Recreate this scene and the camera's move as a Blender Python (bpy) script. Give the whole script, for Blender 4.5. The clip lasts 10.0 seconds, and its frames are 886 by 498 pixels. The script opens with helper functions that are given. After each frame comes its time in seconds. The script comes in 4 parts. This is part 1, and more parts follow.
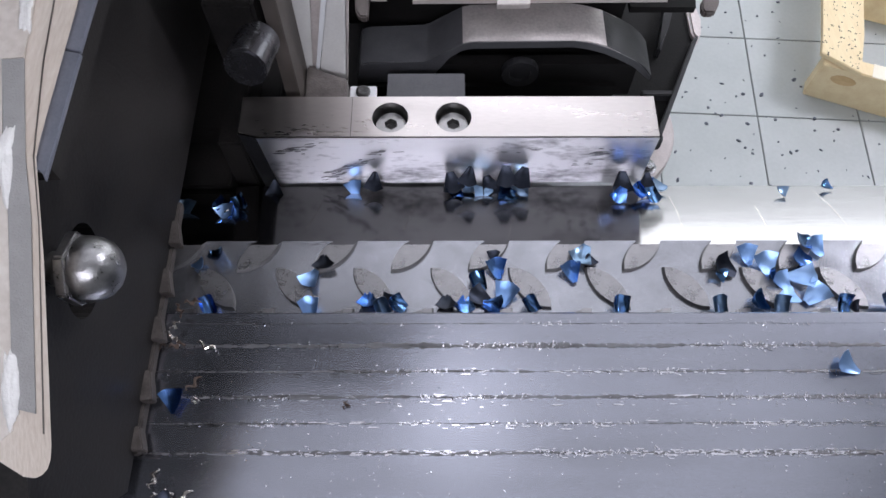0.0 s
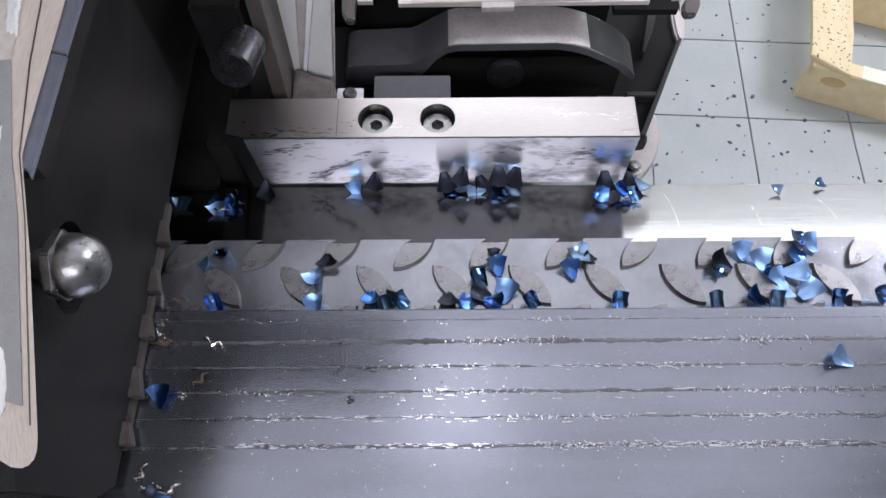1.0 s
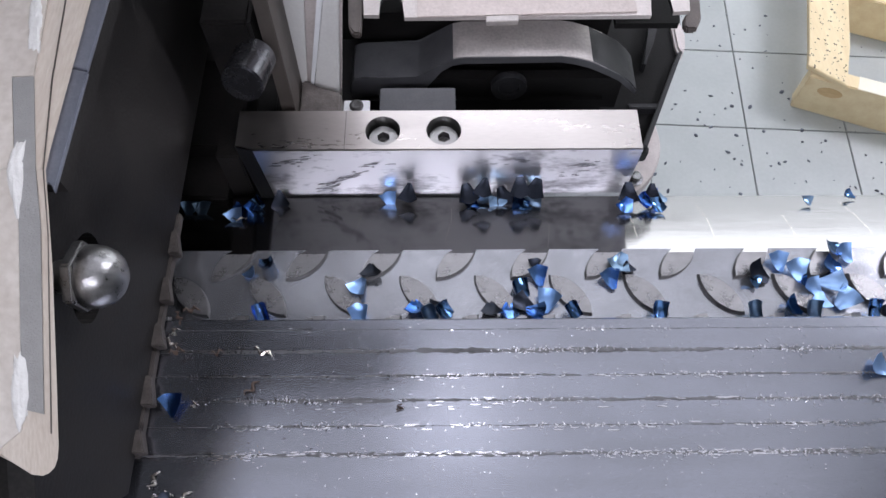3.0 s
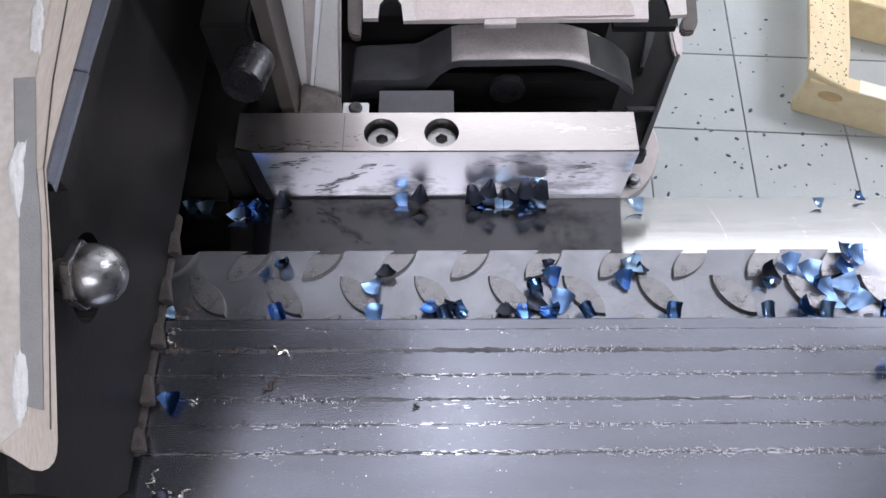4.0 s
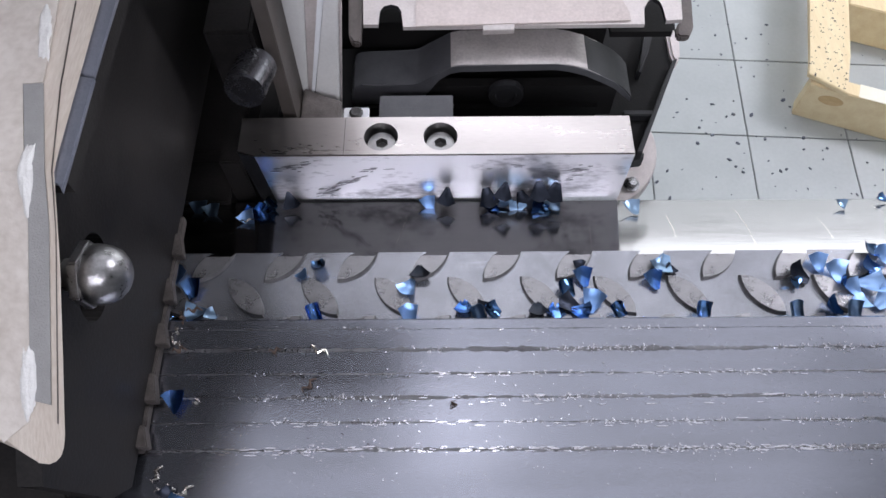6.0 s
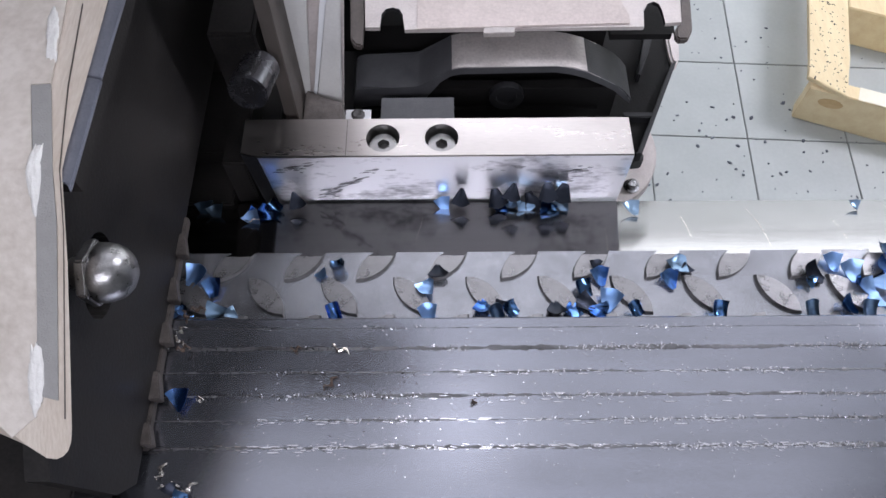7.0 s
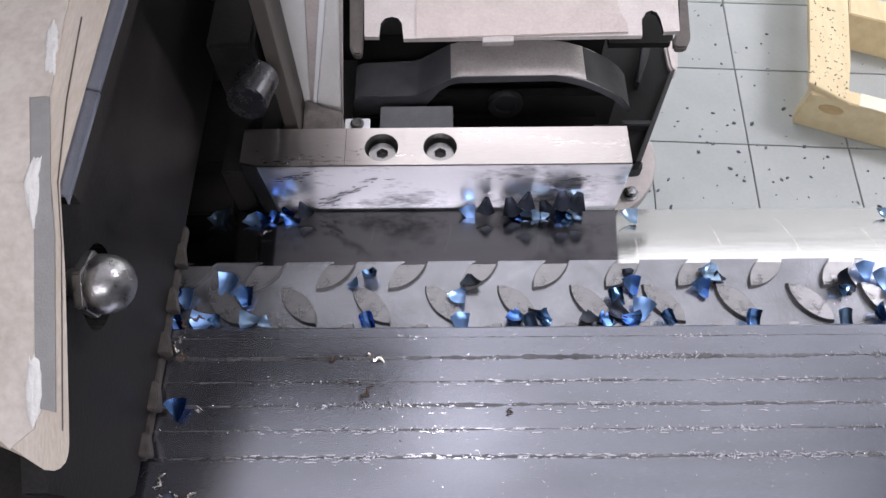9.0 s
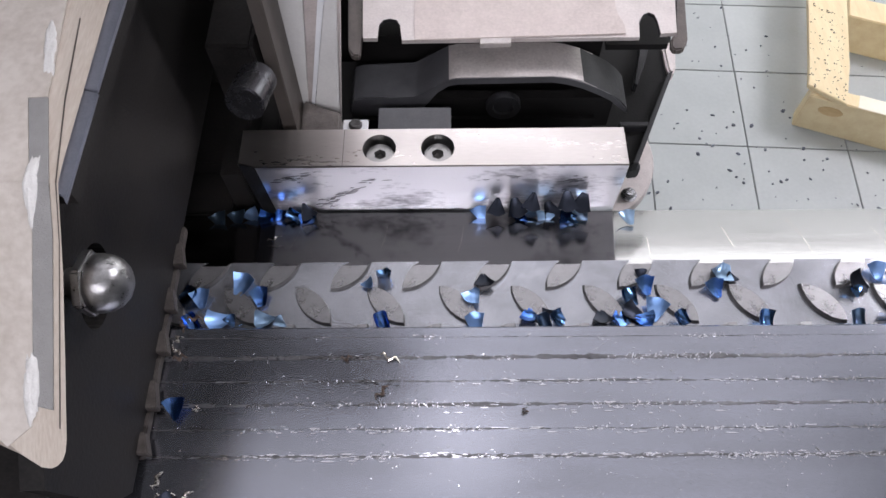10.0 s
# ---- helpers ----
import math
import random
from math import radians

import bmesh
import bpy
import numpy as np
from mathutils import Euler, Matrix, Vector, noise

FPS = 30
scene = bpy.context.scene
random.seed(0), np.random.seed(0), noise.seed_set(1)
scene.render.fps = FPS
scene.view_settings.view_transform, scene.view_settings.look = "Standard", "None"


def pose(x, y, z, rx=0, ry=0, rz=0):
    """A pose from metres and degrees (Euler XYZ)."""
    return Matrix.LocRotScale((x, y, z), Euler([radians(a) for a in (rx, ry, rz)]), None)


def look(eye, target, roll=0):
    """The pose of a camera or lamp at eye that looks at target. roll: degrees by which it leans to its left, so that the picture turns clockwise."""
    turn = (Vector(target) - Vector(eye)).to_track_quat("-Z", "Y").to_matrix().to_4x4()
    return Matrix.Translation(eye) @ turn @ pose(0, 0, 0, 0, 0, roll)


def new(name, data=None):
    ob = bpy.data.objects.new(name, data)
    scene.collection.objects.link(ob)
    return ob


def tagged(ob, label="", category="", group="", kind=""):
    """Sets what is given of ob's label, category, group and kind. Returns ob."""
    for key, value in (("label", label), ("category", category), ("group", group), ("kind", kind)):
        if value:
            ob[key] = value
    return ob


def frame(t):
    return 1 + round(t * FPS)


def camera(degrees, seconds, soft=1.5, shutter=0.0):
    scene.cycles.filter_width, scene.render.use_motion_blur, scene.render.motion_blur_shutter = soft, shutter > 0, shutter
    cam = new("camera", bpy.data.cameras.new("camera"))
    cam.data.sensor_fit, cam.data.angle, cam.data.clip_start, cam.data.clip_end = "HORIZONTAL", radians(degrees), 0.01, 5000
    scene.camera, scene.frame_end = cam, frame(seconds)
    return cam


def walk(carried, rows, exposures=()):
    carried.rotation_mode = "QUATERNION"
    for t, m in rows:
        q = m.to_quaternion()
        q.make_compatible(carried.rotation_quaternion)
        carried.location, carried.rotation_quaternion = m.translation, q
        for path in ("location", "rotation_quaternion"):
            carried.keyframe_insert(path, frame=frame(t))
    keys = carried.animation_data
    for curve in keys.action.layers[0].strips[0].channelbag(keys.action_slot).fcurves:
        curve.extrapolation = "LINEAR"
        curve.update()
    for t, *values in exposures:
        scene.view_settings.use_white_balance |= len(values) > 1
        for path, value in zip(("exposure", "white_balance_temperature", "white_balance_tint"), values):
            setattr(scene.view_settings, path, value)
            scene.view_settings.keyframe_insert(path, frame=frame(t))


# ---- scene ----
PATH = [
    (0, (0.1142, -0.2340, 0.3378), (0.1145, 0.2052, -0.5606), -0.06),
    (0.5, (0.1206, -0.2348, 0.3396), (0.1231, 0.2053, -0.5584), 0.14),
    (1, (0.1214, -0.2398, 0.3428), (0.1251, 0.2040, -0.5533), 0.06),
    (1.5, (0.1178, -0.2407, 0.3456), (0.1239, 0.2049, -0.5496), 0.54),
    (2, (0.1163, -0.2415, 0.3467), (0.1232, 0.2071, -0.5470), 0.52),
    (2.5, (0.1157, -0.2405, 0.3476), (0.1239, 0.2107, -0.5447), 0.59),
    (4, (0.1188, -0.2440, 0.3508), (0.1235, 0.2139, -0.5382), 0.30),
    (4.5, (0.1201, -0.2451, 0.3523), (0.1235, 0.2145, -0.5358), 0.15),
    (5, (0.1214, -0.2473, 0.3539), (0.1230, 0.2143, -0.5331), -0.23),
    (5.5, (0.1217, -0.2480, 0.3548), (0.1218, 0.2153, -0.5314), -0.36),
    (7, (0.1214, -0.2530, 0.3583), (0.1197, 0.2166, -0.5246), -0.58),
    (7.5, (0.1226, -0.2532, 0.3590), (0.1203, 0.2180, -0.5230), -0.61),
    (8, (0.1221, -0.2524, 0.3595), (0.1194, 0.2200, -0.5218), -0.64),
    (8.5, (0.1232, -0.2514, 0.3602), (0.1196, 0.2227, -0.5202), -0.86),
    (9, (0.1234, -0.2513, 0.3601), (0.1191, 0.2243, -0.5195), -0.91),
    (9.5, (0.1243, -0.2525, 0.3610), (0.1192, 0.2246, -0.5178), -0.97),
    (10, (0.1254, -0.2530, 0.3612), (0.1201, 0.2251, -0.5170), -0.97),
]
cam = camera(62.34, 10.0, soft=1.55)
walk(cam, [(t, look(eye, target, roll)) for t, eye, target, roll in PATH], [(0, 0.11, 6400, 11), (7.5, 0.11, 6420, 11), (9, 0.12, 6680, 12), (10, 0.12, 6700, 12)])

# ---- light: unseen panels and fill lamps overhead, a wide daylit opening in the far wall ----
world = bpy.data.worlds.new("workshop_air")
scene.world = world
world.use_nodes = True
world.node_tree.nodes["Background"].inputs["Color"].default_value = (0.8, 0.88, 1.0, 1)
world.node_tree.nodes["Background"].inputs["Strength"].default_value = 0.3


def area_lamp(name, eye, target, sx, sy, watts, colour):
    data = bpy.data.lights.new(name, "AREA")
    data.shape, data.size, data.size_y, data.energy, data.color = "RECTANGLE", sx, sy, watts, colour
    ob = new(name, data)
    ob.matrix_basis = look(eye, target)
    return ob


area_lamp("ceiling_panel_lamp", (0.28, 1.62, 1.86), (0.28, 1.62, 0.0), 1.26, 0.8, 11.6, (0.92, 0.92, 1.02))
# Unseen broad lamp, added as an even reflection for the steel plates.
area_lamp("diffuser_panel_lamp", (0.10, 0.35, 1.88), (0.10, 0.35, 0.0), 2.4, 1.3, 7.6, (0.92, 0.92, 1.02))
area_lamp("spot_panel_lamp", (0.16, 0.30, 1.85), (0.16, 0.30, 0.0), 0.24, 0.24, 0.50, (0.92, 0.92, 1.02))
# Unseen lamp, added to brighten the tiled floor.
area_lamp("tube_lamp", (2.15, 1.2, 1.86), (1.3, 0.9, -0.8), 0.12, 1.6, 92, (0.92, 0.92, 1.02))
# Unseen fill behind the camera, added to light the south-facing sides.
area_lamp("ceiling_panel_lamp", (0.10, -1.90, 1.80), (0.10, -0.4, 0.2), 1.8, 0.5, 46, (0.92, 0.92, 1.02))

V = 0.00924  # feed of the plate, metres a second


# ---- materials ----
def mat(name, base, rough=0.5, metal=0.0, dark=None, scale=60.0, amount=0.5, bump=0.15, fine=900.0, stretch=(1, 1, 1),
        rough_spread=0.12, detail=5.0, space="Object", per_object=0.0, centre=0.5, grain=0.3, spec=0.5):
    m = bpy.data.materials.new(name)
    m.use_nodes = True
    nt = m.node_tree
    n, l = nt.nodes, nt.links
    b = n["Principled BSDF"]
    b.inputs["Metallic"].default_value = metal
    b.inputs["Specular IOR Level"].default_value = spec
    tc = n.new("ShaderNodeTexCoord")
    mp = n.new("ShaderNodeMapping")
    mp.inputs["Scale"].default_value = stretch
    l.new(tc.outputs[space], mp.inputs["Vector"])
    a = n.new("ShaderNodeTexNoise")
    a.inputs["Scale"].default_value, a.inputs["Detail"].default_value, a.inputs["Roughness"].default_value = scale, detail, 0.6
    f = n.new("ShaderNodeTexNoise")
    f.inputs["Scale"].default_value, f.inputs["Detail"].default_value = fine, 3.0
    for t in (a, f):
        l.new(mp.outputs["Vector"], t.inputs["Vector"])
    ramp = n.new("ShaderNodeValToRGB")
    ramp.color_ramp.elements[0].position, ramp.color_ramp.elements[1].position = centre - amount / 2, centre + amount / 2
    d = dark or tuple(c * 0.6 for c in base)
    ramp.color_ramp.elements[0].color, ramp.color_ramp.elements[1].color = (*d, 1), (*base, 1)
    mixer = n.new("ShaderNodeMix")
    mixer.data_type = "FLOAT"
    mixer.inputs[0].default_value = grain
    l.new(a.outputs["Fac"], mixer.inputs[2])
    l.new(f.outputs["Fac"], mixer.inputs[3])
    l.new(mixer.outputs[0], ramp.inputs["Fac"])
    colour = ramp.outputs["Color"]
    if per_object:
        info, hsv, rng = n.new("ShaderNodeObjectInfo"), n.new("ShaderNodeHueSaturation"), n.new("ShaderNodeMapRange")
        rng.inputs["To Min"].default_value, rng.inputs["To Max"].default_value = 1 - per_object, 1 + per_object
        l.new(info.outputs["Random"], rng.inputs["Value"])
        l.new(rng.outputs["Result"], hsv.inputs["Value"])
        l.new(colour, hsv.inputs["Color"])
        colour = hsv.outputs["Color"]
    l.new(colour, b.inputs["Base Color"])
    r = n.new("ShaderNodeMapRange")
    r.inputs["From Min"].default_value, r.inputs["From Max"].default_value = 0.3, 0.7
    r.inputs["To Min"].default_value, r.inputs["To Max"].default_value = max(0.04, rough - rough_spread), min(1.0, rough + rough_spread)
    l.new(mixer.outputs[0], r.inputs["Value"])
    l.new(r.outputs["Result"], b.inputs["Roughness"])
    if bump:
        bp = n.new("ShaderNodeBump")
        bp.inputs["Strength"].default_value, bp.inputs["Distance"].default_value = bump, 0.0006
        l.new(f.outputs["Fac"], bp.inputs["Height"])
        l.new(bp.outputs["Normal"], b.inputs["Normal"])
    return m


M_BAR = mat("ground_steel", (0.53, 0.495, 0.475), 0.33, 1.0, dark=(0.42, 0.39, 0.372), scale=40, fine=700, stretch=(0.25, 1, 1), bump=0.12)
M_BARFACE = mat("scuffed_polished_steel", (0.95, 0.95, 0.98), 0.365, 1.0, dark=(0.16, 0.16, 0.18), scale=26, amount=0.16, centre=0.40, grain=0.22, fine=300,
                stretch=(0.5, 1.2, 1.2), bump=0.1, rough_spread=0.06)
M_SCUFF = mat("oily_scuff", (0.50, 0.50, 0.53), 0.36, 0.95, dark=(0.14, 0.14, 0.155), scale=220, fine=900, stretch=(0.4, 1, 1), amount=0.6)
M_STRIP = mat("rolled_chequer_steel", (0.50, 0.51, 0.555), 0.21, 0.86, dark=(0.30, 0.305, 0.325), scale=70, amount=0.6, fine=900, bump=0.13, rough_spread=0.06)
M_LUG = mat("rolled_lug_steel", (0.37, 0.362, 0.372), 0.30, 0.84, dark=(0.24, 0.237, 0.24), scale=120, fine=1200, bump=0.18)
M_FLANK = mat("dark_lug_flank", (0.20, 0.195, 0.195), 0.5, 0.5, dark=(0.09, 0.086, 0.086), scale=300, fine=1400, bump=0.4)
M_BEVEL = mat("milled_bevel_steel", (0.42, 0.412, 0.418), 0.13, 1.0, dark=(0.34, 0.332, 0.334), scale=30, fine=400, stretch=(0.1, 1, 1), bump=0.02, rough_spread=0.03)
M_PLATE = mat("worn_backing_steel", (0.36, 0.375, 0.43), 0.23, 0.97, dark=(0.255, 0.262, 0.295), scale=22, amount=0.42, fine=900, stretch=(0.35, 1.6, 1), bump=0.05, rough_spread=0.03)
M_GRIT = mat("bright_ridge_steel", (0.60, 0.60, 0.64), 0.10, 1.0, dark=(0.42, 0.42, 0.44), scale=300, fine=1500, amount=0.3, bump=0.04, rough_spread=0.04)
M_GROOVE = mat("grimy_groove", (0.16, 0.155, 0.155), 0.45, 0.6, dark=(0.03, 0.029, 0.029), scale=200, fine=1500, stretch=(0.3, 1, 1), bump=0.8)
M_BAND = mat("grey_rubbed_groove", (0.22, 0.22, 0.235), 0.38, 0.8, dark=(0.06, 0.059, 0.062), scale=90, amount=0.5, fine=1500, stretch=(0.25, 1, 1), bump=0.6)
M_BLACK = mat("black_painted_steel", (0.030, 0.0272, 0.0260), 0.5, 0.0, dark=(0.009, 0.0085, 0.0088), scale=25, amount=0.35, fine=600, bump=0.2, spec=0.14)
M_EDGE = mat("blue_grey_plate_edge", (0.30, 0.315, 0.37), 0.42, 0.6, dark=(0.18, 0.19, 0.23), scale=80, fine=900)
M_CAST = mat("cast_aluminium", (0.74, 0.68, 0.66), 0.5, 0.4, dark=(0.48, 0.43, 0.415), scale=45, amount=0.45, fine=600, bump=0.22, grain=0.4)
M_DEEPBLACK = mat("deep_black_casting", (0.014, 0.013, 0.013), 0.55, 0.0, dark=(0.006, 0.006, 0.006), scale=40, fine=600, bump=0.3, spec=0.15)
M_DARKCAST = mat("dark_casting_and_shade", (0.025, 0.025, 0.028), 0.5, 0.2, dark=(0.014, 0.014, 0.016), scale=50, fine=700, bump=0.4)
M_GREYBLOCK = mat("grey_block_and_shade", (0.115, 0.115, 0.125), 0.42, 0.3, dark=(0.06, 0.06, 0.066), scale=50, fine=900)
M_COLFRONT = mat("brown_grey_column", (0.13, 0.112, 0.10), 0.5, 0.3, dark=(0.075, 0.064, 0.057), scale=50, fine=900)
M_FOOT = mat("rough_brown_casting", (0.26, 0.23, 0.215), 0.55, 0.3, dark=(0.09, 0.08, 0.074), scale=140, fine=900, bump=0.5)
M_SADDLE = mat("patchy_cast_grey", (0.62, 0.575, 0.555), 0.40, 0.4, dark=(0.34, 0.31, 0.30), scale=70, amount=0.5, fine=500, bump=0.3, grain=0.45)
M_PAD = mat("worn_pad_casting", (0.68, 0.60, 0.57), 0.42, 0.4, dark=(0.42, 0.36, 0.34), scale=70, amount=0.55, fine=500, bump=0.3, grain=0.5)
M_ENDLIP = mat("shaded_brown_casting", (0.17, 0.145, 0.135), 0.5, 0.4, dark=(0.08, 0.07, 0.066), scale=90, fine=700, bump=0.3)
M_COLSIDE = mat("pale_grey_column", (0.76, 0.755, 0.74), 0.5, 0.0, dark=(0.58, 0.57, 0.56), scale=30, fine=600)
M_WHITE = mat("smooth_white", (0.86, 0.87, 0.89), 0.35, 0.0, dark=(0.74, 0.75, 0.77), scale=40)
M_CHROME = mat("bright_plated_steel", (0.58, 0.58, 0.60), 0.20, 1.0, dark=(0.5, 0.5, 0.51), scale=90, fine=1200, bump=0.15)
M_NUT = mat("satin_plated_nut", (0.42, 0.415, 0.42), 0.33, 1.0, dark=(0.20, 0.197, 0.20), scale=160, fine=1000, bump=0.25)
M_BOLT = mat("socket_screw_steel", (0.38, 0.375, 0.37), 0.36, 1.0, dark=(0.24, 0.235, 0.23), scale=200, fine=1500)
M_PIN = mat("turned_pin_steel", (0.17, 0.17, 0.185), 0.26, 0.9, dark=(0.08, 0.08, 0.088), scale=80, fine=1200)
M_RUST = mat("rusty_teeth", (0.15, 0.13, 0.12), 0.6, 0.4, dark=(0.035, 0.029, 0.027), scale=160, fine=1200, bump=0.6)
M_GUARD = mat("beige_guard", (0.61, 0.55, 0.485), 0.55, 0.0, dark=(0.42, 0.34, 0.27), scale=26, amount=0.5, centre=0.42, fine=420, stretch=(2.6, 0.45, 1), bump=0.4, grain=0.45)
M_GUARDSIDE = mat("beige_guard_face", (0.63, 0.58, 0.53), 0.6, 0.0, dark=(0.44, 0.385, 0.335), scale=34, amount=0.36, centre=0.43, fine=300, bump=0.4, grain=0.45)
M_SEAL = mat("grey_seal_strip", (0.34, 0.335, 0.33), 0.7, 0.0, dark=(0.26, 0.255, 0.25), scale=160, fine=1600, bump=0.7)
M_GLUE = mat("white_sealant", (0.80, 0.79, 0.77), 0.5, 0.0, dark=(0.66, 0.65, 0.63), scale=200, fine=900, bump=0.6)
M_TILE = mat("grey_green_floor_tile", (0.46, 0.49, 0.482), 0.4, 0.0, dark=(0.38, 0.405, 0.40), scale=9, fine=140, bump=0.1, per_object=0.05)
M_GROUT = mat("dark_grout", (0.22, 0.225, 0.22), 0.8, 0.0, scale=30, fine=200)
M_WOOD = mat("raw_pine", (0.88, 0.76, 0.50), 0.6, 0.0, dark=(0.72, 0.55, 0.30), scale=16, fine=160, stretch=(3, 0.4, 3), bump=0.2)
M_PLANED = mat("planed_pine", (0.90, 0.86, 0.74), 0.5, 0.0, dark=(0.82, 0.76, 0.6), scale=20, fine=200, bump=0.1)
M_WOODEND = mat("pine_end_grain", (0.72, 0.52, 0.28), 0.65, 0.0, dark=(0.52, 0.34, 0.15), scale=26, fine=160, bump=0.2)
M_SPECK = mat("oily_floor_chips", (0.16, 0.175, 0.21), 0.35, 0.8, dark=(0.05, 0.054, 0.065), scale=60, fine=300)
M_SOOT = mat("dull_dark_specks", (0.09, 0.08, 0.075), 0.6, 0.2, dark=(0.03, 0.028, 0.027), scale=60, fine=300)
M_WALL = mat("grey_wall_paint", (0.34, 0.34, 0.34), 0.7, 0.0, dark=(0.30, 0.30, 0.30), scale=2, fine=30, bump=0.1)
M_CEIL = mat("ceiling_paint", (0.46, 0.46, 0.46), 0.8, 0.0, dark=(0.42, 0.42, 0.42), scale=1.5, fine=20)
M_LITTER = mat("rust_flake", (0.13, 0.085, 0.065), 0.6, 0.3, dark=(0.04, 0.03, 0.027), scale=300, fine=900)
M_FOIL = mat("bright_sliver", (0.85, 0.83, 0.8), 0.22, 1.0, dark=(0.5, 0.42, 0.36), scale=300, fine=900)


def temper(name, deep, pale, turn, rough=0.27):
    """Heat-blued steel: pale straw or ice blue on one side running into deep blue, with dark edges."""
    m = bpy.data.materials.new(name)
    m.use_nodes = True
    nt = m.node_tree
    n, l = nt.nodes, nt.links
    b = n["Principled BSDF"]
    b.inputs["Metallic"].default_value = 1.0
    tc, mp, gr = n.new("ShaderNodeTexCoord"), n.new("ShaderNodeMapping"), n.new("ShaderNodeTexGradient")
    mp.inputs["Rotation"].default_value = (0, 0, turn)
    l.new(tc.outputs["Generated"], mp.inputs["Vector"])
    l.new(mp.outputs["Vector"], gr.inputs["Vector"])
    nz = n.new("ShaderNodeTexNoise")
    nz.inputs["Scale"].default_value, nz.inputs["Detail"].default_value = 260, 4
    l.new(tc.outputs["Object"], nz.inputs["Vector"])
    info = n.new("ShaderNodeObjectInfo")
    add, add2 = n.new("ShaderNodeMath"), n.new("ShaderNodeMath")
    add.operation, add2.operation = "MULTIPLY_ADD", "MULTIPLY_ADD"
    l.new(nz.outputs["Fac"], add.inputs[0])
    add.inputs[1].default_value = 0.45
    l.new(gr.outputs["Fac"], add.inputs[2])
    l.new(info.outputs["Random"], add2.inputs[0])
    add2.inputs[1].default_value = 0.35
    l.new(add.outputs[0], add2.inputs[2])
    ramp = n.new("ShaderNodeValToRGB")
    e = ramp.color_ramp.elements
    e[0].position, e[0].color = 0.25, (*pale, 1)
    e[1].position, e[1].color = 1.0, (*deep, 1)
    mid = e.new(0.62)
    mid.color = (*(0.45 * p + 0.55 * d for p, d in zip(pale, deep)), 1)
    l.new(add2.outputs[0], ramp.inputs["Fac"])
    l.new(ramp.outputs["Color"], b.inputs["Base Color"])
    b.inputs["Roughness"].default_value = rough
    return m


M_CHIPS = [temper("blued_chip_steel", (0.04, 0.12, 0.42), (0.20, 0.38, 0.76), 0.3, 0.20),
           temper("pale_blue_chip_steel", (0.11, 0.26, 0.62), (0.32, 0.49, 0.78), 1.9, 0.40),
           temper("dark_blue_chip_steel", (0.012, 0.022, 0.07), (0.14, 0.28, 0.52), 2.8, 0.13),
           temper("near_black_chip_steel", (0.008, 0.009, 0.013), (0.035, 0.04, 0.055), 2.2, 0.42),
           temper("grey_teal_chip_steel", (0.05, 0.10, 0.18), (0.20, 0.29, 0.40), 1.2, 0.30)]


# ---- mesh helpers ----
def part(name, bm, material, parent=None, label=""):
    me = bpy.data.meshes.new(name)
    bmesh.ops.recalc_face_normals(bm, faces=bm.faces[:])
    bm.to_mesh(me)
    bm.free()
    for m in (material if isinstance(material, (list, tuple)) else [material]):
        me.materials.append(m)
    ob = new(name, me)
    if parent is not None:
        ob.parent = parent
    if label:
        tagged(ob, label)
    return ob


def smooth(ob, degrees=35):
    me = ob.data
    me.polygons.foreach_set("use_smooth", [True] * len(me.polygons))
    me.set_sharp_from_angle(angle=radians(degrees))
    return ob


def rounded(bm, width, segments=2):
    if width:
        bmesh.ops.bevel(bm, geom=bm.edges[:], offset=width, segments=segments, affect="EDGES", clamp_overlap=True)
    return bm


def box(x0, x1, y0, y1, z0, z1, width=0.0, bm=None):
    bm = bm or bmesh.new()
    made = bmesh.ops.create_cube(bm, size=1, matrix=Matrix.LocRotScale(((x0 + x1) / 2, (y0 + y1) / 2, (z0 + z1) / 2), None, (x1 - x0, y1 - y0, z1 - z0)))
    if width:
        edges = {e for v in made["verts"] for e in v.link_edges}
        bmesh.ops.bevel(bm, geom=list(edges), offset=width, segments=2, affect="EDGES", clamp_overlap=True)
    return bm


def prism(points, axis, a, b, width=0.0, bm=None):
    """A flat outline, extruded along an axis from a to b. The outline holds the two other coordinates in xyz order."""
    bm = bm or bmesh.new()

    def at(p, v):
        p = list(p)
        p.insert("xyz".index(axis), v)
        return p

    low = [bm.verts.new(at(p, a)) for p in points]
    high = [bm.verts.new(at(p, b)) for p in points]
    faces = [bm.faces.new(low), bm.faces.new(high[::-1])]
    for i in range(len(points)):
        j = (i + 1) % len(points)
        faces.append(bm.faces.new((low[j], low[i], high[i], high[j])))
    if width:
        edges = {e for f in faces for e in f.edges}
        bmesh.ops.bevel(bm, geom=list(edges), offset=width, segments=2, affect="EDGES", clamp_overlap=True)
    return bm


def rod(start, end, r0, r1=None, sides=32, bm=None):
    bm = bm or bmesh.new()
    s, e = Vector(start), Vector(end)
    m = Matrix.Translation((s + e) / 2) @ (e - s).to_track_quat("Z", "Y").to_matrix().to_4x4()
    bmesh.ops.create_cone(bm, cap_ends=True, segments=sides, radius1=r0, radius2=r0 if r1 is None else r1, depth=(e - s).length, matrix=m)
    return bm


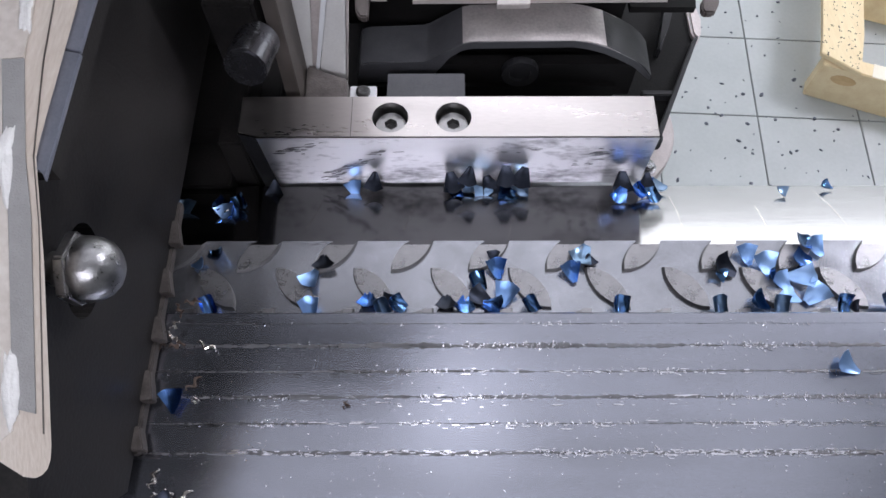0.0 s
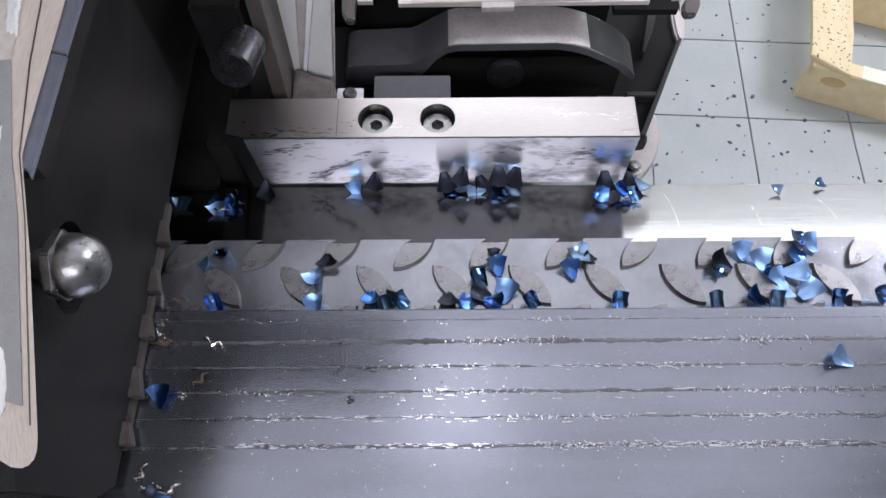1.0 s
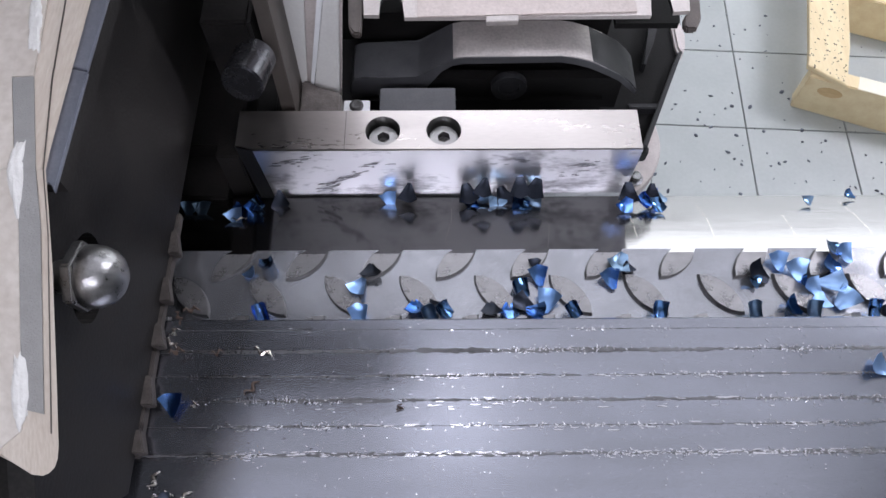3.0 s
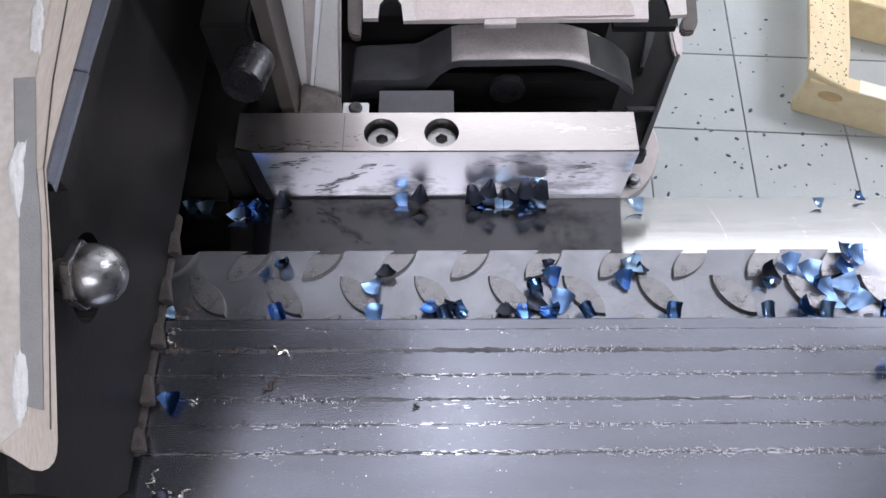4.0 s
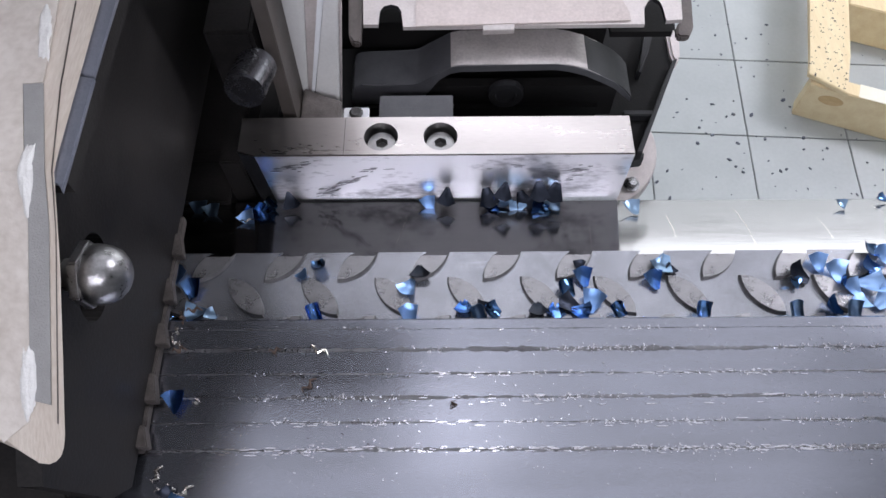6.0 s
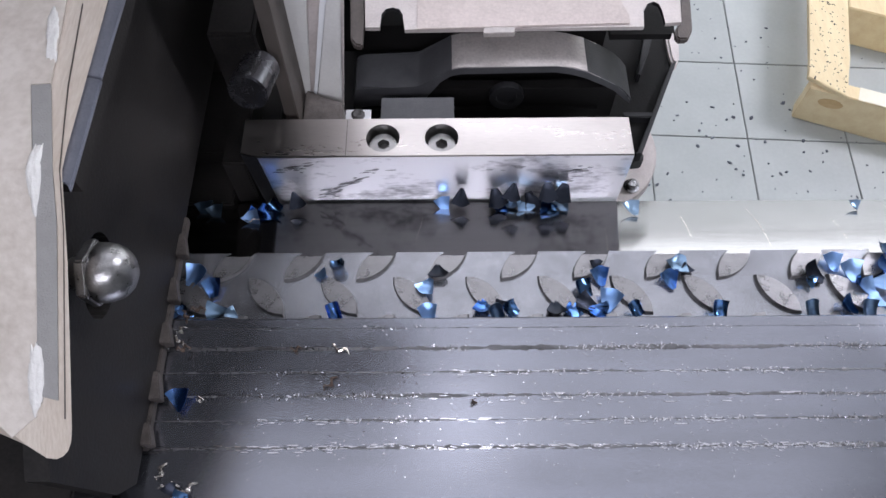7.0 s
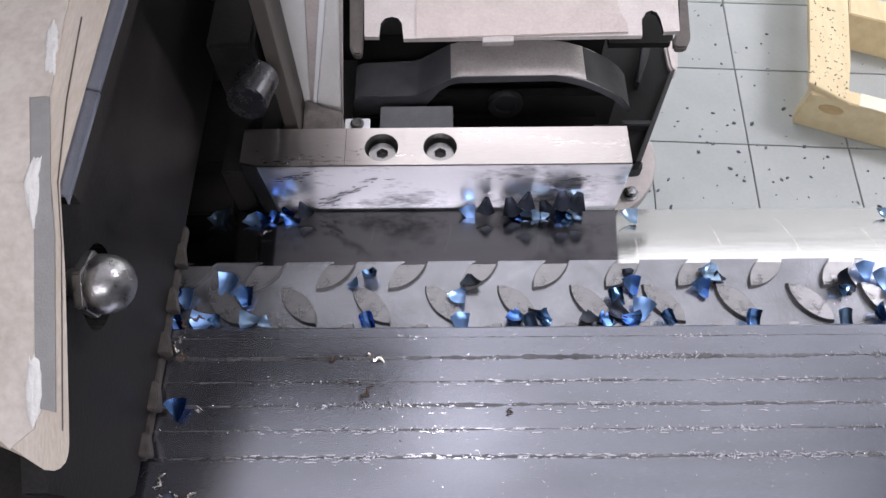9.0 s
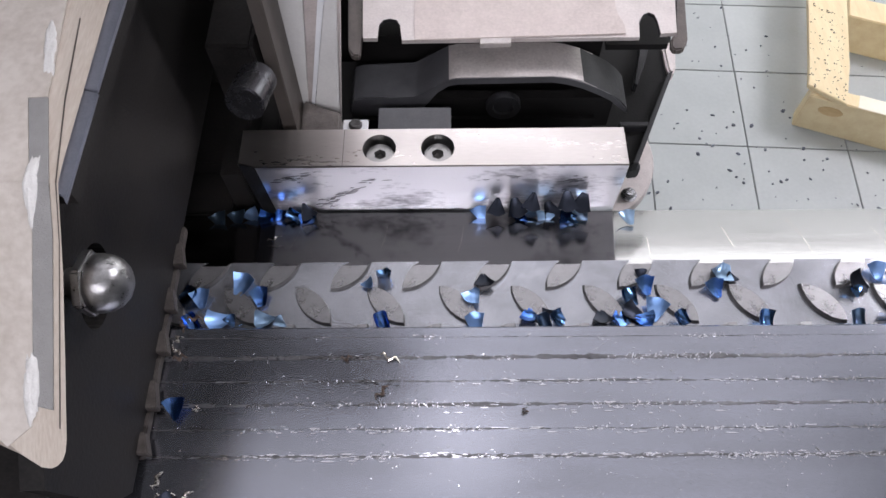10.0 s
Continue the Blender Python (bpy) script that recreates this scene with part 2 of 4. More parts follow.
def lathe(profile, sides=32, bm=None):
    """Turns (radius, height) pairs round the z axis."""
    bm = bm or bmesh.new()
    rings = [[bm.verts.new((r * math.cos(2 * math.pi * i / sides), r * math.sin(2 * math.pi * i / sides), h)) for i in range(sides)] for r, h in profile]
    for low, high in zip(rings, rings[1:]):
        for i in range(sides):
            j = (i + 1) % sides
            bm.faces.new((low[i], low[j], high[j], high[i]))
    bm.faces.new(rings[0][::-1])
    bm.faces.new(rings[-1])
    return bm


def holed(outline, holes, a, b, axis="x", shift=None):
    """A plate with through holes: outlines in the two other coordinates, from a to b along the axis."""
    bm = bmesh.new()
    edges = []
    for loop in (outline, *holes):
        vs = []
        for p in loop:
            p = list(p)
            p.insert("xyz".index(axis), a)
            vs.append(bm.verts.new(p))
        edges += [bm.edges.new((vs[i], vs[(i + 1) % len(vs)])) for i in range(len(vs))]
    bmesh.ops.triangle_fill(bm, use_beauty=True, use_dissolve=False, edges=edges)
    got = bmesh.ops.extrude_face_region(bm, geom=bm.faces[:])
    step = Vector((0, 0, 0))
    step["xyz".index(axis)] = b - a
    bmesh.ops.translate(bm, vec=step, verts=[v for v in got["geom"] if isinstance(v, bmesh.types.BMVert)])
    return bm


def oval(cx, cy, rx, ry, turn=0.0, n=28):
    c, s = math.cos(turn), math.sin(turn)
    return [(cx + rx * math.cos(q) * c - ry * math.sin(q) * s, cy + rx * math.cos(q) * s + ry * math.sin(q) * c) for q in (2 * math.pi * i / n for i in range(n))]


# ---- the room ----
FLOOR = -0.85
YARD = -0.92


def room():
    bm = box(-3.5, 4.5, -3.0, 4.0, FLOOR - 0.1, FLOOR - 0.004)
    floor = tagged(part("floor", bm, M_GROUT), "workshop floor of grey-green square tiles with dark joints", "floor", kind="structure")
    tagged(part("ceiling", box(-3.5, 4.5, -3.0, 4.0, 1.9, 2.0), M_CEIL), "plain grey workshop ceiling", "ceiling", kind="structure")
    tagged(part("wall_south", box(-3.5, 4.5, -3.1, -3.0, FLOOR, 1.9), M_WALL), "plain grey painted workshop wall", "wall", kind="structure")
    tagged(part("wall_west", box(-3.6, -3.5, -3.1, 4.1, FLOOR, 1.9), M_WALL), "plain grey painted workshop wall", "wall", kind="structure")
    tagged(part("wall_east", box(4.5, 4.6, -3.1, 4.1, FLOOR, 1.9), M_WALL), "plain grey painted workshop wall", "wall", kind="structure")
    wall = holed([(-3.5, FLOOR), (4.5, FLOOR), (4.5, 1.9), (-3.5, 1.9)], [[(-0.4, FLOOR + 0.02), (4.1, FLOOR + 0.02), (4.1, 1.5), (-0.4, 1.5)]], 4.0, 4.1, "y")
    tagged(part("wall_north", wall, M_WALL), "grey painted workshop wall with a wide door opening", "wall", kind="structure")
    # Unseen glowing backdrops, set where the bevel reflects a bright band.
    for name, strength, y, z0, z1, label in (("daylight_outside", 3.4, 4.62, YARD, 2.4, "plain bright daylight outside the door opening"), ("yard_outside", 1.0, 4.60, -1.0, YARD + 0.01, "plain pale yard outside the door opening")):
        glow = bpy.data.materials.new(name)
        glow.use_nodes = True
        b = glow.node_tree.nodes["Principled BSDF"]
        b.inputs["Base Color"].default_value = (0, 0, 0, 1)
        b.inputs["Emission Color"].default_value = (0.93, 0.96, 1.0, 1)
        b.inputs["Emission Strength"].default_value = strength
        tagged(part("backdrop", box(-2.0, 6.0, y, y + 0.01, z0, z1), glow), label, "backdrop", kind="structure")
    return floor


floor = room()

# ---- the bevelling machine ----
machine = tagged(new("bevelling_machine"), "black and bare-metal plate bevelling machine with a ground steel guide bar", "machine")


def lean(z):
    """The inner face of the side plate, which stands upright."""
    return -0.0195


def side_plate():
    slot = oval(-0.1215, 0.0898, 0.0180, 0.0140, 0.45)
    outline = [(-0.203, 0.090), (-0.198, 0.032), (-0.19, 0.014), (0.22, 0.014), (0.22, 0.148), (-0.113, 0.148)]
    bm = holed(outline, [slot], 0.0, -0.009)
    for v in bm.verts:
        v.co.x += lean(v.co.z)
    plate = part("side_plate", bm, M_BLACK, machine, "black painted steel side plate with an oval slot")
    # bare edge of the plate, in two lengths
    for pts in ([(-0.0105, -0.1150), (-0.0070, -0.1152), (-0.0049, -0.1190), (-0.0046, -0.0703), (-0.0105, -0.0690)], [(-0.0105, -0.0684), (-0.0050, -0.0696), (-0.0044, -0.0240), (-0.0042, 0.0600), (-0.0105, 0.0600)]):
        part("edge_strip", prism(pts, "z", 0.1482, 0.1500, 0.0003), M_EDGE, plate, "bare blue-grey cut edge")
    part("top_flange", prism([(-0.0280, -0.1130), (-0.0060, -0.1130), (-0.0052, -0.0300), (-0.0052, 0.2200), (-0.0280, 0.2200)], "z", 0.1400, 0.1481), M_BLACK, plate)
    # acorn nut on the slot
    axis = Matrix.Translation((lean(0.103) + 0.0058, -0.1296, 0.1091)) @ pose(0, 0, 0, 0, 90, 0)
    bm = lathe([(0.0062, -0.0160), (0.0062, 0.0012)], 24)
    bmesh.ops.transform(bm, matrix=axis, verts=bm.verts[:])
    smooth(part("stud", bm, M_BOLT, plate))
    nut = part("acorn_nut", lathe([(0.0108, 0.0035), (0.0116, 0.0048), (0.0116, 0.0073), (0.0110, 0.0106), (0.0095, 0.0138), (0.0072, 0.0161), (0.0043, 0.0176), (0.0017, 0.0181), (0.0003, 0.0182)], 40), M_NUT, plate, "shiny domed acorn nut")
    nut.matrix_basis = axis
    smooth(nut)
    hexa = [(0.0134 * math.cos(radians(60 * i + 8)), 0.0134 * math.sin(radians(60 * i + 8))) for i in range(6)]
    hx = part("hex_base", prism(hexa, "z", 0.0, 0.0042, 0.0008), M_NUT, plate)
    hx.matrix_basis = axis
    # rusty stepped lip along the foot of the plate
    lip = part("stepped_lip", box(-0.0245, -0.0180, -0.1745, -0.050, 0.0098, 0.0150, 0.0005), M_RUST, machine, "rusty stepped lip along the foot of the side plate")
    rnd = random.Random(4)
    for y1, y0 in ((-0.0500, -0.0749), (-0.0758, -0.1009), (-0.1018, -0.1239), (-0.1250, -0.1522), (-0.1532, -0.1738)):
        ym, w = y0 + (y1 - y0) * 0.52, rnd.uniform(-0.0006, 0.0006)
        for a, b, x0, x1, z in ((ym, y1, -0.0182 + w, -0.0172 + w, 0.0160), (y0, ym, -0.0136 + w, -0.0170 + w, 0.0188)):
            bm = prism([(-0.0226, a), (x0, a + 0.0004), (x1, b), (-0.0228, b)], "z", 0.0120, z, 0.0005)
            part("tooth", bm, M_RUST, lip)


def guide_bar():
    holes = [oval(x, 0.0135, 0.0102, 0.0102, 0, 36) for x in (0.0848, 0.1203)]
    bm = bmesh.new()
    outline = [(0.0105, 0.0), (0.235, 0.0), (0.235, 0.0282), (0.0, 0.0282), (0.0, 0.0030)]
    low = [bm.verts.new((x + (0.0035 if x < 0.1 else -0.0005), y, -0.058)) for x, y in outline]
    top = [bm.verts.new((x, y, -0.0004)) for x, y in outline]
    for i in range(5):
        j = (i + 1) % 5
        f = bm.faces.new((low[j], low[i], top[i], top[j]))
        # The left chamfer's dark reflection is put into its colour.
        f.material_index = {0: 1, 4: 2}.get(i, 0)
    bm.faces.new(low)
    bar = part("guide_bar", bm, [M_BAR, M_BARFACE, M_DARKCAST], machine, "ground steel guide bar with a scuffed mirror-bright front face")
    cap = holed([(x + (0.0004 if x < 0.1 else -0.0003), y + (0.0005 if y < 0.01 else -0.0003)) for x, y in outline], holes, -0.0004, 0.0003, "z")
    part("top_face", cap, M_BAR, bar)
    part("joint_line", box(0.0628, 0.0631, 0.001, 0.0275, 0.0003, 0.00036), M_GROOVE, bar)
    for x in (0.0848, 0.1203):
        well = lathe([(0.0102, -0.014), (0.0102, 0.0003)], 36)
        bmesh.ops.delete(well, geom=[f for f in well.faces if len(f.verts) > 4 and f.calc_center_median().z > -0.005], context="FACES")
        bmesh.ops.translate(well, vec=(x, 0.0135, 0), verts=well.verts[:])
        smooth(part("counterbore", well, M_BOLT, bar, "dark counterbored hole"))
        bm = holed(oval(0, 0, 0.0085, 0.0085, 0, 36), [oval(0, 0, 0.0039, 0.0039, 0.3, 6)], -0.0135, -0.0062, "z")
        ring = [e for e in bm.edges if all(v.co.z > -0.0063 and v.co.xy.length > 0.008 for v in e.verts)]
        bmesh.ops.bevel(bm, geom=ring, offset=0.0008, segments=2, affect="EDGES")
        bolt = part("socket_screw", bm, M_BOLT, bar, "steel hexagon socket screw")
        bolt.matrix_basis = pose(x, 0.0135, 0, 0, 0, 20)
        smooth(bolt)
        part("socket_floor", rod((x, 0.0135, -0.0136), (x, 0.0135, -0.0105), 0.0042, sides=12), M_GROOVE, bar)
    return bar


def scuffs(bar):
    """Dark oily scuffs on the bright front face: clusters of short thin smears."""
    rnd = random.Random(31)
    for x0, z0, w, h, count, lean_by in ((0.0265, -0.0120, 0.012, 0.004, 14, 0.1), (0.0360, -0.0100, 0.010, 0.003, 8, 0.3), (0.0520, -0.0360, 0.014, 0.007, 26, 0.45), (0.0660, -0.0260, 0.010, 0.005, 12, 0.5),
                                      (0.0820, -0.0140, 0.012, 0.003, 7, 0.15), (0.2050, -0.0150, 0.010, 0.004, 18, 0.1), (0.1950, -0.0260, 0.014, 0.003, 9, 0.1), (0.1600, -0.0120, 0.014, 0.003, 6, 0.05)):
        b = bmesh.new()
        for i in range(count):
            cx, cz = x0 + rnd.gauss(0, w / 2.4), z0 + rnd.gauss(0, h / 2.2)
            cz += (cx - x0) * lean_by
            half, thick = rnd.uniform(0.0010, 0.0042), rnd.uniform(0.0002, 0.0007)
            ring = []
            for k in range(14):
                q = 2 * math.pi * k / 14
                wob = 1 + 0.35 * noise.noise((cx * 900 + math.cos(q), cz * 900 + math.sin(q), i))
                dx, dz = half * wob * math.cos(q), thick * wob * math.sin(q)
                ring.append(b.verts.new((cx + dx, -0.00012 - 0.00001 * i, cz + dz + dx * lean_by * 0.6)))
            b.faces.new(ring)
        tagged(part("oil_scuff", b, M_SCUFF, bar, "dark oily scuff"), kind="stuff")


def head():
    # dark housing behind the bar
    bm = box(-0.012, 0.238, 0.1005, 0.16, -0.30, -0.082)
    housing = part("housing", bm, M_DEEPBLACK, machine, "black machine housing behind the guide bar")
    # Black block under the table, added to keep its slots dark.
    part("table_body", box(0.0565, 0.2480, 0.1605, 0.36, -0.30, -0.0552), M_DEEPBLACK, machine)
    part("housing_floor", box(-0.012, 0.238, 0.0284, 0.1003, -0.30, -0.115), M_DEEPBLACK, machine)
    port = part("round_port", lathe([(0.0, 0), (0.0072, 0.0), (0.0078, 0.002), (0.0125, 0.0024), (0.0128, 0.0), (0.0128, -0.003), (0.0, -0.003)], 32), M_DARKCAST, housing)
    port.matrix_basis = pose(0.168, 0.1002, -0.066, 90, 0, 0)
    # saddle casting: flat shoulder, hump and fall
    top = [(0.054, -0.074), (0.057, -0.062), (0.063, -0.0595), (0.1015, -0.059), (0.106, -0.057), (0.119, -0.047), (0.127, -0.0405), (0.134, -0.0385),
           (0.202, -0.038), (0.212, -0.0392), (0.224, -0.0435), (0.236, -0.051), (0.247, -0.058), (0.256, -0.066), (0.2625, -0.075)]
    under = [(x, z - 0.02 if x < 0.11 else z - 0.006) for x, z in top[::-1]]
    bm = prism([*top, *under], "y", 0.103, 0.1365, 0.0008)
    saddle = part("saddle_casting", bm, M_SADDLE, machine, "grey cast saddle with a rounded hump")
    # Shade on the shoulder, front and right fall is put in as darker materials.
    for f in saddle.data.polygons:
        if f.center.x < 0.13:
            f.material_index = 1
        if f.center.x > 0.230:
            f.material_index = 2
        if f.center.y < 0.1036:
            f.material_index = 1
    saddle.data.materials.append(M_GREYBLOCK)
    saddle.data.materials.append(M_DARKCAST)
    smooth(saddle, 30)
    part("front_web", box(0.103, 0.250, 0.104, 0.112, -0.095, -0.062), M_DEEPBLACK, machine)
    part("spacer_block", box(0.0775, 0.129, 0.066, 0.0868, -0.075, -0.0505, 0.0006), M_GREYBLOCK, machine, "plain grey machined spacer block")
    # table casting
    outline = [(0.0637, 0.1973), (0.0673, 0.1238), (0.0776, 0.1237), (0.0783, 0.1362), (0.0810, 0.1411), (0.0858, 0.1427), (0.0907, 0.1410), (0.0932, 0.1360), (0.0948, 0.1214), (0.2617, 0.1226), (0.2633, 0.1378), (0.2670, 0.1444), (0.2713, 0.1466), (0.2750, 0.1443), (0.2765, 0.1376), (0.2771, 0.1257), (0.2884, 0.1266), (0.2960, 0.1942)]
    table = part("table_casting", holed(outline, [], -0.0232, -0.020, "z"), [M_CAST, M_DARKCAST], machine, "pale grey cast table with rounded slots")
    # Shade is put into the sideways-facing walls with a dark material.
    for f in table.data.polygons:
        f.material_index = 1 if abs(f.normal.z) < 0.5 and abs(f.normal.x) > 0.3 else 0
    part("table_web", box(0.10, 0.235, 0.165, 0.36, -0.0556, -0.0230), M_DEEPBLACK, table)
    # Black plate added under the right slot, which would show the floor.
    part("slot_filler", box(0.2485, 0.2950, 0.1500, 0.20, -0.0610, -0.0556), M_DEEPBLACK, table)
    part("raised_pad", prism([(0.1024, 0.1956), (0.1036, 0.1206), (0.2522, 0.1247), (0.2524, 0.1325), (0.2510, 0.1375), (0.2484, 0.1430), (0.2474, 0.1514), (0.2506, 0.1936)], "z", -0.0198, -0.0188, 0.0004), M_PAD, table, "worn brownish raised pad")
    part("cast_bridge", prism([(0.1497, 0.1166), (0.1714, 0.1174), (0.1717, 0.1227), (0.1499, 0.1229)], "z", -0.0235, -0.0192, 0.0004), M_SADDLE, table)
    # End lips: their shade is put into a darker brown casting colour.
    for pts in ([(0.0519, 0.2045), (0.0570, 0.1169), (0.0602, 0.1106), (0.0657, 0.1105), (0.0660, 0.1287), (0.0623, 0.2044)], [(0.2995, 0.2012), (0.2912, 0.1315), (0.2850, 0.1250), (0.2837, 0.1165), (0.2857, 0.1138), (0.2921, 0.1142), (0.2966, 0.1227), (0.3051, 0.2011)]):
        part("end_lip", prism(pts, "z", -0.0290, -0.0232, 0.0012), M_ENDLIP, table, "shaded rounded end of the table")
    # right bracket with ribs, well below the table
    web = prism([(0.2453, 0.2344), (0.3223, 0.2334), (0.3177, 0.1970), (0.3143, 0.1686), (0.2733, 0.0772), (0.2601, 0.0694), (0.2387, 0.0937)], "z", -0.116, -0.105, 0.001)
    bracket = part("bracket", web, M_DEEPBLACK, machine, "black cast bracket with a raised rib")
    part("rib", prism([(0.3076, 0.1596), (0.3121, 0.1619), (0.2712, 0.0689), (0.2675, 0.0700)], "z", -0.108, -0.097, 0.0008), M_DARKCAST, bracket)
    part("rib", prism([(0.2937, 0.2090), (0.3023, 0.2089), (0.2891, 0.1680), (0.2795, 0.1441), (0.2769, 0.1453), (0.2840, 0.1711)], "z", -0.106, -0.094, 0.0015), M_DARKCAST, bracket)
    part("rib", prism([(0.2618, 0.1103), (0.2857, 0.1100), (0.2842, 0.1050), (0.2621, 0.1052)], "z", -0.106, -0.098, 0.0008), M_DARKCAST, bracket)
    part("arm_foot", prism([(0.2682, 0.0806), (0.2779, 0.0805), (0.2766, 0.0741), (0.2677, 0.0731)], "z", -0.124, -0.112, 0.001), M_DARKCAST, bracket)
    part("ear", prism([(0.3081, 0.1922), (0.3147, 0.1986), (0.3183, 0.1845), (0.3158, 0.1659), (0.3107, 0.1598), (0.3081, 0.1672)], "z", -0.112, -0.100, 0.002), M_CAST, bracket, "bare bright ear of the bracket")
    disc = smooth(part("flange", lathe([(0.0, -0.012), (0.066, -0.012), (0.067, -0.011), (0.067, -0.001), (0.066, 0.0), (0.0, 0.0)], 72), M_CAST, machine, "round bare-metal flange"))
    disc.matrix_basis = pose(0.2450, 0.1350, -0.18)
    screw = lathe([(0.0070, 0.0), (0.0070, 0.0014), (0.0047, 0.0016), (0.0047, 0.0060), (0.0040, 0.0068), (0.0004, 0.0070)], 24)
    s = smooth(part("flange_screw", screw, M_CHROME, disc))
    s.matrix_basis = pose(0.0395, -0.0415, 0.0)
    part("stem", rod((0.245, 0.135, -0.19), (0.245, 0.135, -0.30), 0.03), M_BLACK, machine)
    # column at the left of the head
    col = prism([(0.0208, -0.03), (0.0292, -0.03), (0.0335, 0.30), (0.0265, 0.30)], "y", 0.040, 0.098, 0.0005)
    part("column", col, M_COLFRONT, machine, "upright brown-grey column")

    def upright(name, low, high, y, material, label=""):
        """A flat upright bar with a raking edge, between two x spans at its foot and at head height."""
        k = 0.2 / 0.078
        top = [a + (b - a) * k for a, b in zip(low, high)]
        drop = 0.018 if name == "side_panel" else 0.0
        low = [a - (b - a) * drop / 0.078 for a, b in zip(low, high)]
        part(name, prism([(low[0], -0.028 - drop), (low[1], -0.028 - drop), (top[1], 0.172), (top[0], 0.172)], "y", y, y + 0.004, 0.0004), material, machine, label)

    upright("channel_face", (0.0255, 0.0322), (0.0270, 0.0425), 0.0700, M_COLSIDE, "pale grey channel face beside the column")
    # The fold's shade is put in as a strip of darker material.
    upright("channel_fold", (0.0322, 0.0342), (0.0426, 0.0500), 0.0720, M_CAST, "shaded fold of the channel")
    upright("white_strip", (0.0343, 0.0366), (0.0500, 0.0535), 0.0705, M_WHITE, "bright white strip beside the channel")
    upright("side_panel", (0.0370, 0.0535), (0.0538, 0.0620), 0.0720, M_COLSIDE, "pale grey sheet panel beside the column")
    upright("side_panel", (0.0537, 0.0545), (0.0622, 0.0640), 0.0715, M_CAST)
    # black filler behind the side panels, added to darken the gap
    part("rear_filler", box(0.006, 0.0560, 0.20, 0.36, -0.30, -0.03), M_BLACK, machine)
    # unseen dark upper body over the column, shaped for the plates' dark reflection
    part("unseen_upper_body", box(-0.08, 0.005, 0.106, 0.45, -0.30, 0.34, 0.003), M_BLACK, machine, "unseen black upper body, put over the machine for its reflection")
    part("unseen_upper_body", box(-0.20, -0.05, 0.030, 0.1070, 0.176, 0.36, 0.003), M_BLACK, machine)
    part("unseen_upper_body", box(-0.27, 0.092, -0.040, 0.040, 0.345, 0.405, 0.003), M_BLACK, machine)
    part("foot_block", prism([(0.0300, 0.040), (0.0560, 0.044), (0.0555, 0.060), (0.0420, 0.062), (0.0330, 0.070), (0.0300, 0.070)], "z", -0.06, -0.022, 0.0012), M_FOOT, machine, "rough dark grey foot of the column")
    tab = part("terminal_tab", box(0.0555, 0.0725, 0.0535, 0.0640, -0.0380, -0.0350, 0.0006), M_WHITE, machine, "small white tab with a dark screw")
    part("tab_screw", lathe([(0.0046, 0.0), (0.0046, 0.0012), (0.0032, 0.0022), (0.001, 0.0018)], 16), M_GROOVE, tab).matrix_basis = pose(0.064, 0.0588, -0.0350)
    part("tab_post", box(0.0565, 0.0715, 0.0540, 0.0635, -0.115, -0.0382), M_BLACK, machine)
    # round pin
    pin = rod((0.0155, 0.0075, 0.0490), (0.0185, 0.0335, 0.0420), 0.0110, sides=40)
    caps = [e for e in pin.edges if len([f for f in e.link_faces if len(f.verts) > 4])]
    bmesh.ops.bevel(pin, geom=caps, offset=0.001, segments=2, affect="EDGES")
    smooth(part("round_pin", pin, M_PIN, machine, "dark turned steel pin"))
    part("pin_boss", box(-0.006, 0.0200, 0.0335, 0.0985, 0.02, 0.066, 0.002), M_BLACK, machine)
    # Black panel and covers, added to close gaps that show only dark.
    part("back_filler", box(-0.13, 0.0050, 0.0988, 0.104, -0.30, 0.17), M_BLACK, machine)
    part("end_block", box(-0.0145, -0.0005, 0.004, 0.0984, -0.30, -0.012, 0.001), M_BLACK, machine)
    part("dark_filler", box(-0.13, 0.0128, 0.0285, 0.0985, -0.30, -0.035, 0.001), M_BLACK, machine)
    part("dark_filler", box(-0.13, -0.0150, -0.004, 0.0283, -0.30, -0.045, 0.001), M_BLACK, machine)
    part("dark_filler", box(-0.34, -0.0300, -0.36, 0.02, 0.012, 0.05, 0.001), M_BLACK, machine)
    # bed and pedestal under the plate
    part("bed", box(-0.16, 0.30, -0.36, -0.075, -0.14, -0.0575, 0.002), M_BLACK, machine)
    part("bed_neck", box(-0.012, 0.20, -0.12, 0.15, -0.32, -0.141), M_BLACK, machine)
    part("pedestal", box(-0.15, 0.2, -0.34, 0.0, FLOOR, -0.321, 0.004), M_BLACK, machine)


